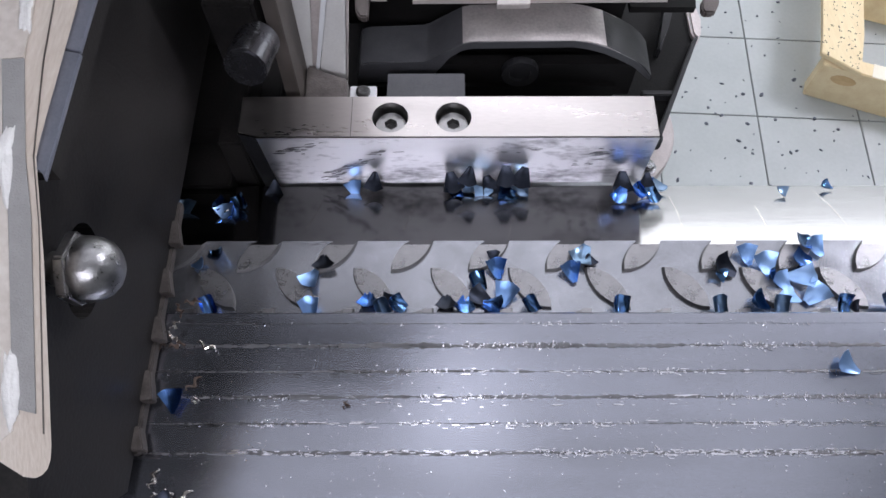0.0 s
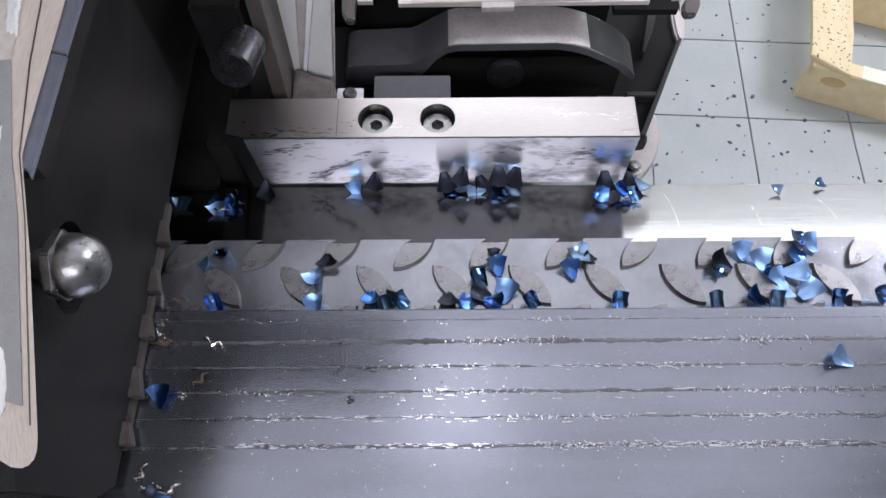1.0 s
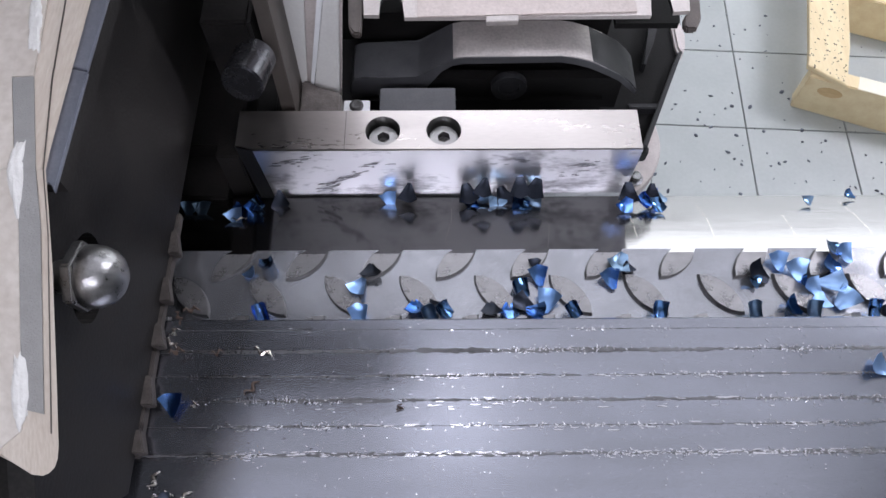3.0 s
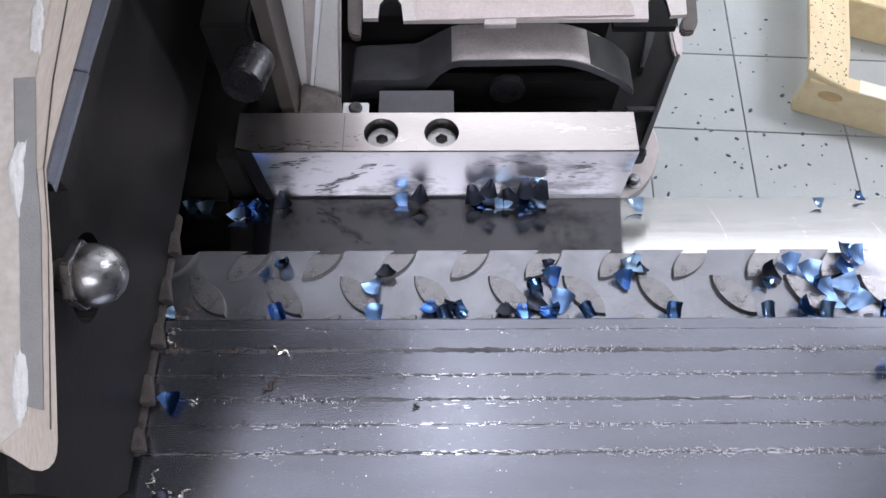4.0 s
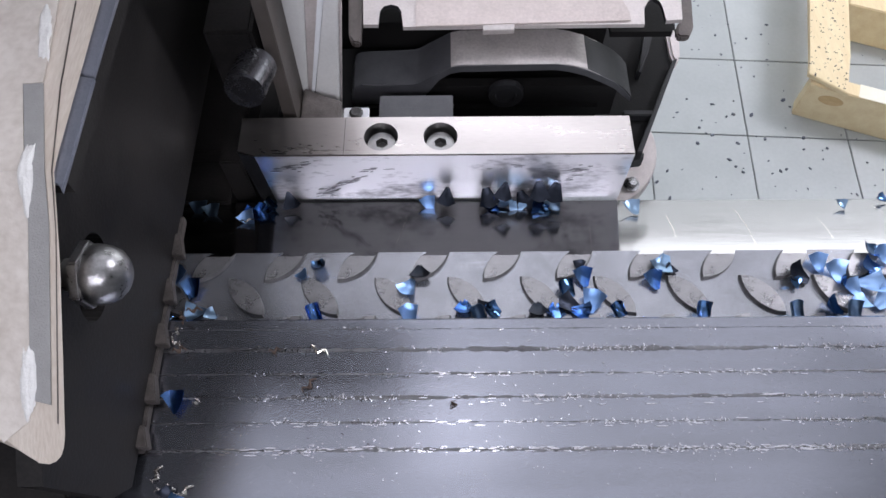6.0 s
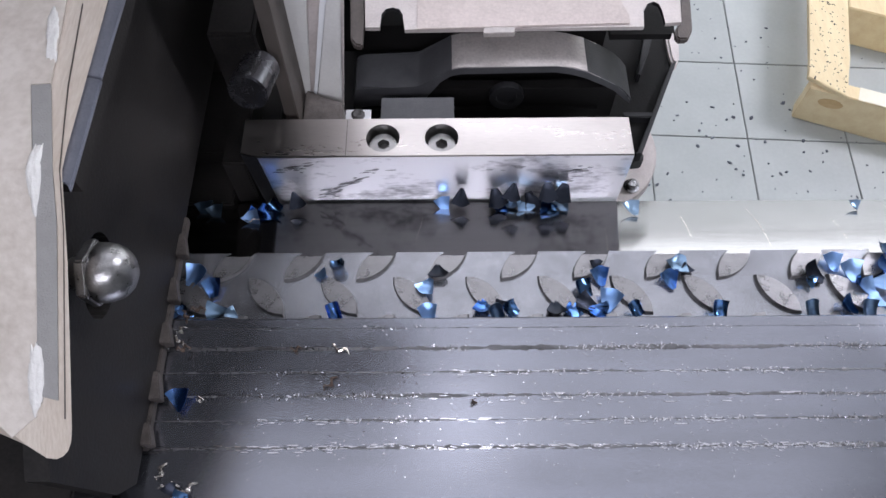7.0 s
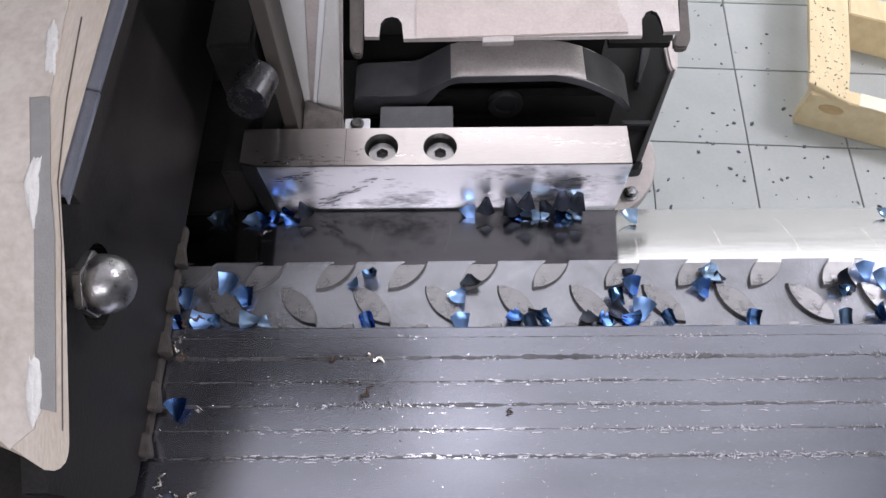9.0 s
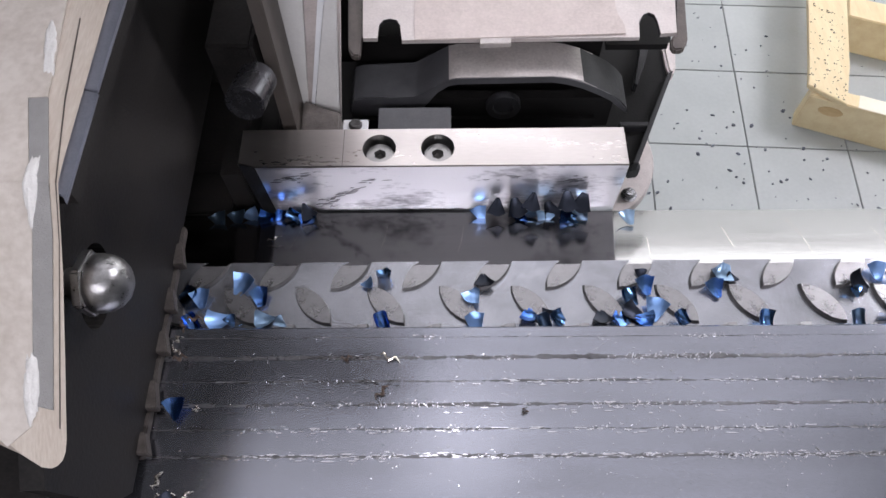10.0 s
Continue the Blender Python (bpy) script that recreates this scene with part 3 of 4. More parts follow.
def guard():
    def slope(y):
        return 0.105 + 0.5625 * (y + 0.195) if y < -0.112 else 0.1517
    right = [(-0.0087, -0.1045), (-0.0070, -0.1390), (-0.0067, -0.1670), (-0.0066, -0.1893), (-0.0070, -0.1930), (-0.0080, -0.1955), (-0.0098, -0.1972), (-0.0120, -0.1980), (-0.0155, -0.1976), (-0.0223, -0.1937), (-0.033, -0.186)]
    bm = bmesh.new()
    outline = [(-0.0088, 0.060), (-0.0094, -0.030), *right, (-0.09, -0.15), (-0.09, 0.026)]
    body = prism(outline, "z", 0.0, 0.012, 0.0, bm)
    bmesh.ops.bisect_plane(body, geom=body.verts[:] + body.edges[:] + body.faces[:], plane_co=(0, -0.112, 0), plane_no=(0, 1, 0))
    for v in body.verts:
        if v.co.z < 0.006 and v.co.x > -0.05:
            v.co.x -= 0.0085  # undercut edge
            v.co.y += 0.006 if v.co.y < -0.19 else 0.0
        v.co.z += slope(v.co.y) - 0.012
    g = part("guard", body, M_GUARD, machine, "beige laminated guard with a grey strip and dabs of white sealant")

    def on(points, name, material, lift, label=""):
        b = prism(points, "z", 0.0, lift)
        bmesh.ops.bisect_plane(b, geom=b.verts[:] + b.edges[:] + b.faces[:], plane_co=(0, -0.112, 0), plane_no=(0, 1, 0))
        for v in b.verts:
            v.co.z += slope(v.co.y) + 0.0002
        return part(name, b, material, g, label)

    on([(-0.0108, -0.1805), (-0.0178, -0.1790), (-0.0170, -0.1276), (-0.0178, -0.1120), (-0.0280, -0.0750), (-0.0210, -0.0745), (-0.0113, -0.1120), (-0.0102, -0.1276)], "seal_strip", M_SEAL, 0.0006, "grey granular strip set in the guard")
    on([(-0.0210, -0.0743), (-0.0280, -0.0748), (-0.0330, -0.0340), (-0.0400, 0.050), (-0.0330, 0.050), (-0.0250, -0.0340)], "laminate_layer", M_GUARDSIDE, 0.0008)
    on([(-0.0282, -0.0752), (-0.0180, -0.1125), (-0.0172, -0.1276), (-0.0180, -0.185), (-0.027, -0.1915), (-0.08, -0.145), (-0.08, 0.05), (-0.0402, 0.05), (-0.0332, -0.0340)], "outer_face", M_GUARDSIDE, 0.0004, "smooth beige outer face")
    on([(-0.0085, -0.186), (-0.0090, -0.186), (-0.0082, -0.1300), (-0.0092, -0.1120), (-0.0150, -0.0750), (-0.0190, -0.034), (-0.0185, -0.034), (-0.0145, -0.0750), (-0.0088, -0.1120), (-0.0079, -0.1300)], "laminate_line", M_COLFRONT, 0.00015)
    for x0, y0, half, wide, turn in ((-0.0182, -0.1735, 0.0112, 0.0026, 0.0), (-0.0178, -0.1126, 0.0125, 0.0025, 0.04), (-0.0262, -0.0500, 0.0150, 0.0026, 0.20)):
        b = bmesh.new()
        rings = []
        for k, (grow, up) in enumerate(((1.0, 0.0), (0.96, 0.0006), (0.8, 0.0012), (0.5, 0.0014), (0.15, 0.0013))):
            ring = []
            for i in range(36):
                q = 2 * math.pi * i / 36
                wob = 1 + 0.30 * noise.noise((math.cos(q) * 2.2, math.sin(q) * 2.2, y0 * 90)) + 0.18 * noise.noise((math.cos(q) * 6, math.sin(q) * 9, y0 * 40))
                dx, dy = wide * wob * grow * math.cos(q), half * wob * grow * math.sin(q)
                x, y = x0 + dx * math.cos(turn) - dy * math.sin(turn), y0 + dx * math.sin(turn) + dy * math.cos(turn)
                ring.append(b.verts.new((x, y, slope(y) + 0.0004 + up * (1 + 0.5 * noise.noise((x * 600, y * 400, 2))))))
            rings.append(ring)
        for lo, hi in zip(rings, rings[1:]):
            for i in range(36):
                b.faces.new((lo[i], lo[(i + 1) % 36], hi[(i + 1) % 36], hi[i]))
        b.faces.new(rings[-1])
        smooth(part("sealant_dab", b, M_GLUE, g, "dab of white sealant"), 80)


side_plate()
scuffs(guide_bar())
head()
guard()

# ---- the plate being bevelled, and the backing plate on it ----
X0, X1 = -0.62, 0.405
BEV_A, BEV_B = (-0.0612, -0.006), (-0.0014, -0.0500)  # near and far edge of the bevel, in y and z


def workpiece():
    thick = -0.057
    bm = bmesh.new()
    outline = [(-0.150, -0.006), BEV_A, BEV_B, (-0.0014, -0.0505), (-0.0060, thick), (-0.150, thick)]
    prism(outline, "x", X0, X1, 0.0, bm)
    plate = tagged(part("chequer_plate", bm, [M_STRIP, M_BEVEL]), "grey steel chequer plate with a shiny sloping edge", "steel plate")
    # clip the far end corner of the bevel
    for f in plate.data.polygons:
        if f.normal.y > 0.3 and f.normal.z > 0.3:
            f.material_index = 1
    slope = Vector((0, BEV_B[0] - BEV_A[0], BEV_B[1] - BEV_A[1])).normalized()
    normal = Vector((0, -slope.z, slope.y))
    kinds = {}

    def lug(kind):
        """A raised almond, flat on top; those at the edge are cut by the bevel."""
        turn, cy = {"edge": (math.atan2(0.0245, 0.0245), -0.0683), "mid": (math.atan2(-0.0225, 0.0205), -0.0885), "near": (math.atan2(0.0245, 0.0245), -0.1105)}[kind]
        half, wide, high = 0.0158, 0.0064, 0.0026
        b = bmesh.new()
        rim = []
        for side in (1, -1):
            for i in range(10):
                u = 1 - i / 5
                rim.append((side * u * half, side * wide * (1 - u * u) ** 0.8))
        c, s = math.cos(turn), math.sin(turn)
        low = [b.verts.new((x * c - y * s, x * s + y * c + cy, -0.00605)) for x, y in rim]
        top = [b.verts.new(((x * c - y * s) * 0.93, (x * s + y * c) * 0.93 + cy, -0.006 + high)) for x, y in rim]
        b.faces.new(top)
        b.faces.new(low[::-1])
        for i in range(20):
            j = (i + 1) % 20
            b.faces.new((low[i], low[j], top[j], top[i]))
        if kind == "edge":
            p = Vector((0, BEV_A[0], BEV_A[1])) + normal * 0.00006
            bmesh.ops.bisect_plane(b, geom=b.verts[:] + b.edges[:] + b.faces[:], plane_co=p, plane_no=normal, clear_outer=True)
            done = bmesh.ops.holes_fill(b, edges=[e for e in b.edges if e.is_boundary], sides=0)
            for f in done["faces"]:
                f.material_index = 1 if f.calc_center_median().y > BEV_A[0] - 0.006 and len(f.verts) < 12 else 0
        me = bpy.data.meshes.new("raised_lug")
        bmesh.ops.recalc_face_normals(b, faces=b.faces[:])
        b.to_mesh(me)
        b.free()
        me.materials.append(M_LUG)
        me.materials.append(M_BEVEL)
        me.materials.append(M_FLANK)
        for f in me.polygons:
            # Steep flanks are darker than the flat top, which outlines the lug.
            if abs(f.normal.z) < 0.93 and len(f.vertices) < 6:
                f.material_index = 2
            if kind == "edge" and f.normal.dot(normal) > 0.98 and f.normal.y > 0.2:
                f.material_index = 1
        return me

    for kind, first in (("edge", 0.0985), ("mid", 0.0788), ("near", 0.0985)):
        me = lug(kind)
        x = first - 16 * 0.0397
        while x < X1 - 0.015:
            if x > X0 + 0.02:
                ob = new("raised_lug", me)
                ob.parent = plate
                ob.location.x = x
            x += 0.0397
    # arc scratches left by the cutter on the bevel
    rnd = random.Random(8)
    for i in range(13):
        x = -0.25 + i * 0.049 + rnd.uniform(-0.008, 0.008)
        b = bmesh.new()
        pts = []
        n = 10
        bow, span, start = rnd.uniform(0.002, 0.009), rnd.uniform(0.35, 0.8), rnd.uniform(0.0, 0.25)
        for k in range(n + 1):
            u = start + span * k / n
            y, z = BEV_A[0] + (BEV_B[0] - BEV_A[0]) * u, BEV_A[1] + (BEV_B[1] - BEV_A[1]) * u
            pts.append(Vector((x + bow * math.sin(u * 2.2), y, z)) + normal * 0.00012)
        w = 0.00011
        vs = [(b.verts.new(p - Vector((w, 0, 0))), b.verts.new(p + Vector((w, 0, 0)))) for p in pts]
        for p, q in zip(vs, vs[1:]):
            b.faces.new((p[0], p[1], q[1], q[0]))
        part("cutter_scratch", b, M_FOIL, plate)
    return plate


def flakes(name, spots, z, rnd, parent, label, long=1.0):
    """Tiny flat burrs, each a slightly tilted six-cornered facet with a skirt."""
    verts, faces = [], []
    for x, y, size, tilt in spots:
        ax, ay, turn, stretch = rnd.gauss(0, tilt), rnd.gauss(0, tilt), rnd.uniform(0, 6.28) if long == 1.0 else 0.0, rnd.uniform(0.8, 2.6) * long
        k = len(verts)
        for ring, h in ((1.0, -0.0002), (0.86, -0.00014 + size * 0.04)):
            for i in range(6):
                q = 1.0472 * i
                u, v = size * ring * math.cos(q) * stretch, size * ring * math.sin(q)
                dx, dy = u * math.cos(turn) - v * math.sin(turn), u * math.sin(turn) + v * math.cos(turn)
                verts.append((x + dx, y + dy, z + 0.00035 + h + (dx * ax + dy * ay if ring < 1 and long == 1.0 else 0)))
        faces.append([k + 6 + i for i in range(6)])
        faces += [[k + i, k + (i + 1) % 6, k + 6 + (i + 1) % 6, k + 6 + i] for i in range(6)]
    me = bpy.data.meshes.new(name)
    me.from_pydata(verts, [], faces)
    me.materials.append(M_GRIT)
    ob = new(name, me)
    ob.parent = parent
    return tagged(ob, label, kind="stuff")


def backing():
    z, y1 = 0.009, -0.1068
    bm = prism([(-0.330, -0.0055), (y1 - 0.0012, -0.0055), (y1, -0.0035), (y1, z - 0.001), (y1 - 0.001, z), (-0.330, z)], "x", X0, X1 + 0.02)
    plate = tagged(part("backing_plate", bm, M_PLATE), "worn grey steel backing plate with long dark grooves and glinting ridges", "steel plate")
    rnd = random.Random(11)
    # dark grooves and ragged glinting ridges along the feed
    for y, w, rough in ((-0.1128, 0.0008, 0.65), (-0.1238, 0.0025, 1.0), (-0.1362, 0.0017, 0.8), (-0.1482, 0.0020, 0.92), (-0.1602, 0.0016, 0.75), (-0.1732, 0.0025, 1.0)):
        b = bmesh.new()
        n = 1500
        last = None
        for i in range(n + 1):
            x = X0 + 0.01 + (X1 - X0) * i / n
            j = (noise.noise((x * 60, y * 400, 0)) * 0.0004 + noise.noise((x * 420, y * 400, 2)) * 0.0002) * rough
            ww = w * max(0.03, (0.75 + 0.5 * noise.noise((x * 160, y * 900, 3)) + 0.5 * noise.noise((x * 620, y * 900, 5)) + 0.9 * (rough - 1.25 + 0.9 * noise.noise((x * 14, y * 700, 9)))))
            row = [b.verts.new((x, y + j - ww / 2, z + 0.0001)), b.verts.new((x, y + j - ww * 0.15, z + 0.00022 + 0.00018 * noise.noise((x * 700, y * 50, 7)))), b.verts.new((x, y + j + ww / 2, z + 0.0001))]
            if last:
                for a in (0, 1):
                    b.faces.new((last[a], last[a + 1], row[a + 1], row[a]))
            last = row
        part("dark_groove", b, M_BAND, plate, "dark rolled-in groove")
        spots = []
        for i in range(int(5200 * rough)):
            x = rnd.uniform(X0 + 0.02, X1)
            if noise.noise((x * 17, y * 800, 4)) + 0.5 * noise.noise((x * 70, y * 800, 6)) > rnd.uniform(-0.15, 0.75):
                spots.append((x, y + rnd.gauss(0, 0.0005 + 0.0005 * rough), rnd.choice((0.00012, 0.00018, 0.00028, 0.00042)), 0.035))
        flakes("ridge_glint", spots, z, rnd, plate, "bright burrs along the groove")
    spots = [(rnd.uniform(X0 + 0.02, X1), rnd.uniform(-0.21, -0.11), rnd.choice((0.00008, 0.00013, 0.00020, 0.00030)), 0.045) for i in range(5200)]
    flakes("surface_glint", spots, z, rnd, plate, "fine bright scuffs all over the plate")
    # short rubbed streaks along the feed
    spots = [(rnd.uniform(X0 + 0.02, X1), rnd.choice((-0.137, -0.1362, -0.1515, -0.1602, -0.1606, -0.1612, -0.1738, -0.1732, -0.1725, -0.1732, -0.1736, -0.1729, -0.1480)) + rnd.gauss(0, 0.0007), rnd.uniform(0.00015, 0.00042), 0.03) for i in range(1500)]
    flakes("rubbed_streak", spots, z, rnd, plate, "thin rubbed streaks along the plate", 4)
    return plate


chequer = workpiece()
back = backing()


# ---- blue chips ----
def chip_mesh(seed, size, curl, wedge):
    """A bent fan-shaped cutting with real thickness."""
    rnd = random.Random(seed)
    b = bmesh.new()
    rows, cols = 5, 7
    grids = []
    for side in (0, 1):
        g = []
        for i in range(rows):
            v = i / (rows - 1)
            r = []
            for j in range(cols):
                u = j / (cols - 1) - 0.5
                width = size * (wedge + (1 - wedge) * v)
                x, y = u * width, (v - 0.55) * size * 0.80 + (0.25 - u * u) * size * 0.6 * v + (0.03 * size * math.sin(9 * u + seed) if v > 0.9 else 0)
                ang = x * curl / size
                rad = size / curl
                z = rad * (1 - math.cos(ang)) + 0.3 * size * (v - 0.3) ** 2 + 0.05 * size * noise.noise((u * 2.5, v * 2.5, seed))
                x = rad * math.sin(ang)
                r.append(b.verts.new((x, y, z + side * 0.0005)))
            g.append(r)
        grids.append(g)
    lo, hi = grids
    for i in range(rows - 1):
        for j in range(cols - 1):
            b.faces.new((lo[i][j], lo[i][j + 1], lo[i + 1][j + 1], lo[i + 1][j]))
            b.faces.new((hi[i][j], hi[i + 1][j], hi[i + 1][j + 1], hi[i][j + 1]))
    rim = [(i, 0) for i in range(rows)] + [(rows - 1, j) for j in range(1, cols)] + [(i, cols - 1) for i in range(rows - 2, -1, -1)] + [(0, j) for j in range(cols - 2, 0, -1)]
    for k in range(len(rim)):
        (i, j), (m, n) = rim[k], rim[(k + 1) % len(rim)]
        b.faces.new((lo[i][j], lo[m][n], hi[m][n], hi[i][j]))
    me = bpy.data.meshes.new("metal_chip")
    bmesh.ops.recalc_face_normals(b, faces=b.faces[:])
    b.to_mesh(me)
    b.free()
    me.polygons.foreach_set("use_smooth", [True] * len(me.polygons))
    me.set_sharp_from_angle(angle=radians(40))
    return me


CHIP_SHAPES = [(1, 0.0118, 0.9, 0.22), (2, 0.0115, 1.1, 0.40), (3, 0.0112, 2.4, 0.60), (4, 0.0120, 0.7, 0.12), (5, 0.0105, 2.8, 0.80), (6, 0.0075, 0.7, 0.1), (7, 0.0138, 0.8, 0.30), (8, 0.0135, 0.40, 0.32), (9, 0.0125, 0.35, 0.18)]
CHIPS = {}
TONE = ("deep blue", "pale ice-blue", "blue-black", "near-black", "grey-teal")


def chip(tone, shape, m, place, group):
    key = (tone, shape)
    if key not in CHIPS:
        CHIPS[key] = chip_mesh(*CHIP_SHAPES[shape])
        CHIPS[key].materials.append(M_CHIPS[tone])
    ob = new("metal_chip", CHIPS[key])
    ob.matrix_basis = m
    return tagged(ob, f"{TONE[tone]} curled steel chip {place}", "metal chip", group)


# x at the start, y, tone, shape, turn, tilt
STRIP_CHIPS = [
    (-0.0114, -0.0765, 1, 5, 270, 20), (-0.0019, -0.0717, 2, 2, 200, 35), (-0.0025, -0.0986, 0, 4, 20, 35), (0.0530, -0.0744, 3, 3, 185, 22),
    (0.0471, -0.0836, 1, 0, 150, 14), (0.0478, -0.1002, 1, 1, 10, 25), (0.0769, -0.0957, 0, 0, 180, 25), (0.0833, -0.0996, 4, 4, 30, 50),
    (0.0911, -0.0987, 2, 2, 60, 45), (0.0862, -0.0942, 3, 5, 210, 25), (0.1160, -0.0970, 3, 0, 180, 25), (0.1253, -0.0985, 0, 1, 170, 22),
    (0.1320, -0.0862, 2, 2, 20, 20), (0.1420, -0.0790, 0, 0, 10, 16), (0.1402, -0.0723, 3, 5, 0, 20), (0.1330, -0.0943, 3, 1, 60, 14),
    (0.1380, -0.0985, 0, 3, 250, 15), (0.1452, -0.0934, 1, 6, 340, 14), (0.1574, -0.0989, 2, 4, 40, 35), (0.1800, -0.0810, 0, 0, 15, 15),
    (0.1861, -0.0704, 4, 6, 150, 14), (0.1910, -0.0743, 3, 5, 80, 10), (0.2025, -0.0989, 2, 2, 10, 40), (0.2508, -0.0987, 4, 4, 20, 40),
    (0.2585, -0.0786, 3, 6, 60, 25), (0.2559, -0.0833, 2, 5, 10, 30), (0.2711, -0.0713, 1, 0, 5, 14), (0.2799, -0.0770, 1, 6, 10, 16),
    (0.2821, -0.0834, 2, 5, 60, 30), (0.2865, -0.0868, 1, 0, 40, 18), (0.2964, -0.0834, 1, 6, 265, 16), (0.2881, -0.0930, 1, 0, 160, 16),
    (0.3008, -0.0933, 1, 6, 310, 15), (0.3077, -0.0668, 1, 0, 30, 20), (0.3025, -0.0635, 2, 1, 120, 25), (0.2991, -0.0739, 0, 1, 80, 20),
    (0.2818, -0.0991, 4, 2, 10, 35), (0.2730, -0.0979, 2, 3, 60, 25), (0.3127, -0.0982, 2, 2, 15, 45), (0.3192, -0.1007, 3, 5, 40, 30),
    (0.3350, -0.0974, 2, 2, 50, 40), (-0.1084, -0.0836, 2, 2, 300, 20), (-0.1017, -0.0853, 1, 0, 15, 15), (-0.0804, -0.0769, 1, 6, 340, 15),
    (-0.0693, -0.0842, 0, 1, 15, 20), (-0.1045, -0.0987, 0, 4, 30, 35), (-0.0899, -0.0981, 1, 6, 110, 20), (-0.0832, -0.0985, 2, 5, 30, 40),
    (-0.0650, -0.0973, 4, 3, 100, 12), (-0.0565, -0.0997, 4, 5, 60, 30),
]
moving = []
for x, y, tone, shape, turn, tilt in STRIP_CHIPS:
    m = pose(x, y, -0.0046 + 0.004 * math.sin(radians(tilt)), tilt - 8, 0, turn)
    ob = chip(tone, shape, m, "lying on the chequer plate", "chips on the chequer plate")
    moving.append((ob, [(0.0, m), (10.0, Matrix.Translation((V * 10, 0, 0)) @ m)]))

# chips in the nip between the bar and the bevel: x at the start, y, z, tone, shape, turn, tilt, speed
NIP_CHIPS = [
    (0.0611, -0.0080, -0.0440, 1, 0, 20, -5, 0.0086), (0.0735, -0.0058, -0.0361, 3, 8, 172, -31, 0.0084), (0.1197, -0.0058, -0.0375, 3, 7, 195, -31, 0.0050),
    (0.1297, -0.0058, -0.0305, 3, 8, 165, -31, 0.0050), (0.1422, -0.0058, -0.0414, 3, 7, 205, -31, 0.0050), (0.1516, -0.0058, -0.0306, 3, 7, 180, -31, 0.0050),
    (0.1613, -0.0058, -0.0320, 3, 7, 160, -31, 0.0050), (0.1218, -0.0118, -0.0414, 0, 2, 30, 0, 0.0050), (0.1301, -0.0069, -0.0449, 4, 0, 200, 25, 0.0050),
    (0.1394, -0.0111, -0.0418, 4, 3, 100, -10, 0.0050), (0.1510, -0.0146, -0.0393, 0, 1, 330, -5, 0.0050), (0.1621, -0.0112, -0.0418, 4, 0, 20, -10, 0.0050),
    (0.1558, -0.0166, -0.0378, 2, 5, 60, -20, 0.0050),
]
for x, y, z, tone, shape, turn, tilt, speed in NIP_CHIPS:
    m = pose(x, y, z, tilt, 0, turn)
    ob = chip(tone, shape, m, "standing against the guide bar" if tilt < -30 else "caught under the guide bar", "chips along the guide bar")
    moving.append((ob, [(0.0, m), (10.0, Matrix.Translation((speed * 10, 0, 0)) @ m)]))
# chips riding on the far edge of the bevel
for x, y, z, tone, shape, turn in ((0.3169, -0.0126, -0.0393, 4, 5, 0), (0.3476, -0.0050, -0.0449, 2, 5, 50)):
    m = pose(x, y, z, -8, 0, turn)
    ob = chip(tone, shape, m, "on the far edge of the plate", "chips on the bevel edge")
    moving.append((ob, [(0.0, m), (10.0, Matrix.Translation((V * 10, 0, 0)) @ m)]))
# chips piling up at the end of the bar: tone, shape, turn, places at 0, 5, 7.5 and 10 s
PILE_CHIPS = [
    (0, 1, 60, (-0.0118, -0.0280, -0.0291), (0.0030, -0.0202, -0.0350), (0.0052, -0.0189, -0.0358), (0.0108, -0.0107, -0.0418)),
    (0, 2, 140, (-0.0061, -0.0324, -0.0259), (0.0066, -0.0145, -0.0391), (0.0091, -0.0138, -0.0396), (0.0183, -0.0086, -0.0435)),
    (2, 4, 30, (-0.0032, -0.0243, -0.0320), (0.0105, -0.0094, -0.0428), (0.0152, -0.0094, -0.0429), (0.0268, -0.0087, -0.0434)),
    (1, 0, 20, (-0.0077, -0.0355, -0.0237), (0.0011, -0.0256, -0.0309), (0.0042, -0.0239, -0.0322), (0.0011, -0.0083, -0.0437)),
    (0, 3, 200, (-0.0019, -0.0355, -0.0237), (0.0109, -0.0237, -0.0323), (0.0141, -0.0191, -0.0358), (0.0349, -0.0126, -0.0405)),
    (4, 0, 0, (-0.0319, -0.0305, -0.0274), (-0.0227, -0.0162, -0.0379), (-0.0216, -0.0164, -0.0377), (-0.0192, -0.0133, -0.0400)),
    (4, 3, 350, (-0.0357, -0.0305, -0.0274), (-0.0323, -0.0139, -0.0395), (-0.0293, -0.0118, -0.0411), (-0.0080, -0.0119, -0.0410)),
    (3, 3, 180, (0.0132, -0.0042, -0.0465), (0.0232, -0.0042, -0.0427), (0.0287, -0.0042, -0.0398), (0.0358, -0.0042, -0.0418)),
]
for tone, shape, turn, *places in PILE_CHIPS:
    tilt = -32 if tone == 3 else -8
    rows = [(t, pose(p[0], p[1] - (0.003 if tone == 3 else 0.0), p[2] + (0.004 if tone == 3 else 0.0), tilt, 0, turn + t * 3)) for t, p in zip((0.0, 5.0, 7.5, 10.0), places)]
    ob = chip(tone, shape, rows[0][1], "at the end of the guide bar", "chips along the guide bar")
    moving.append((ob, rows))
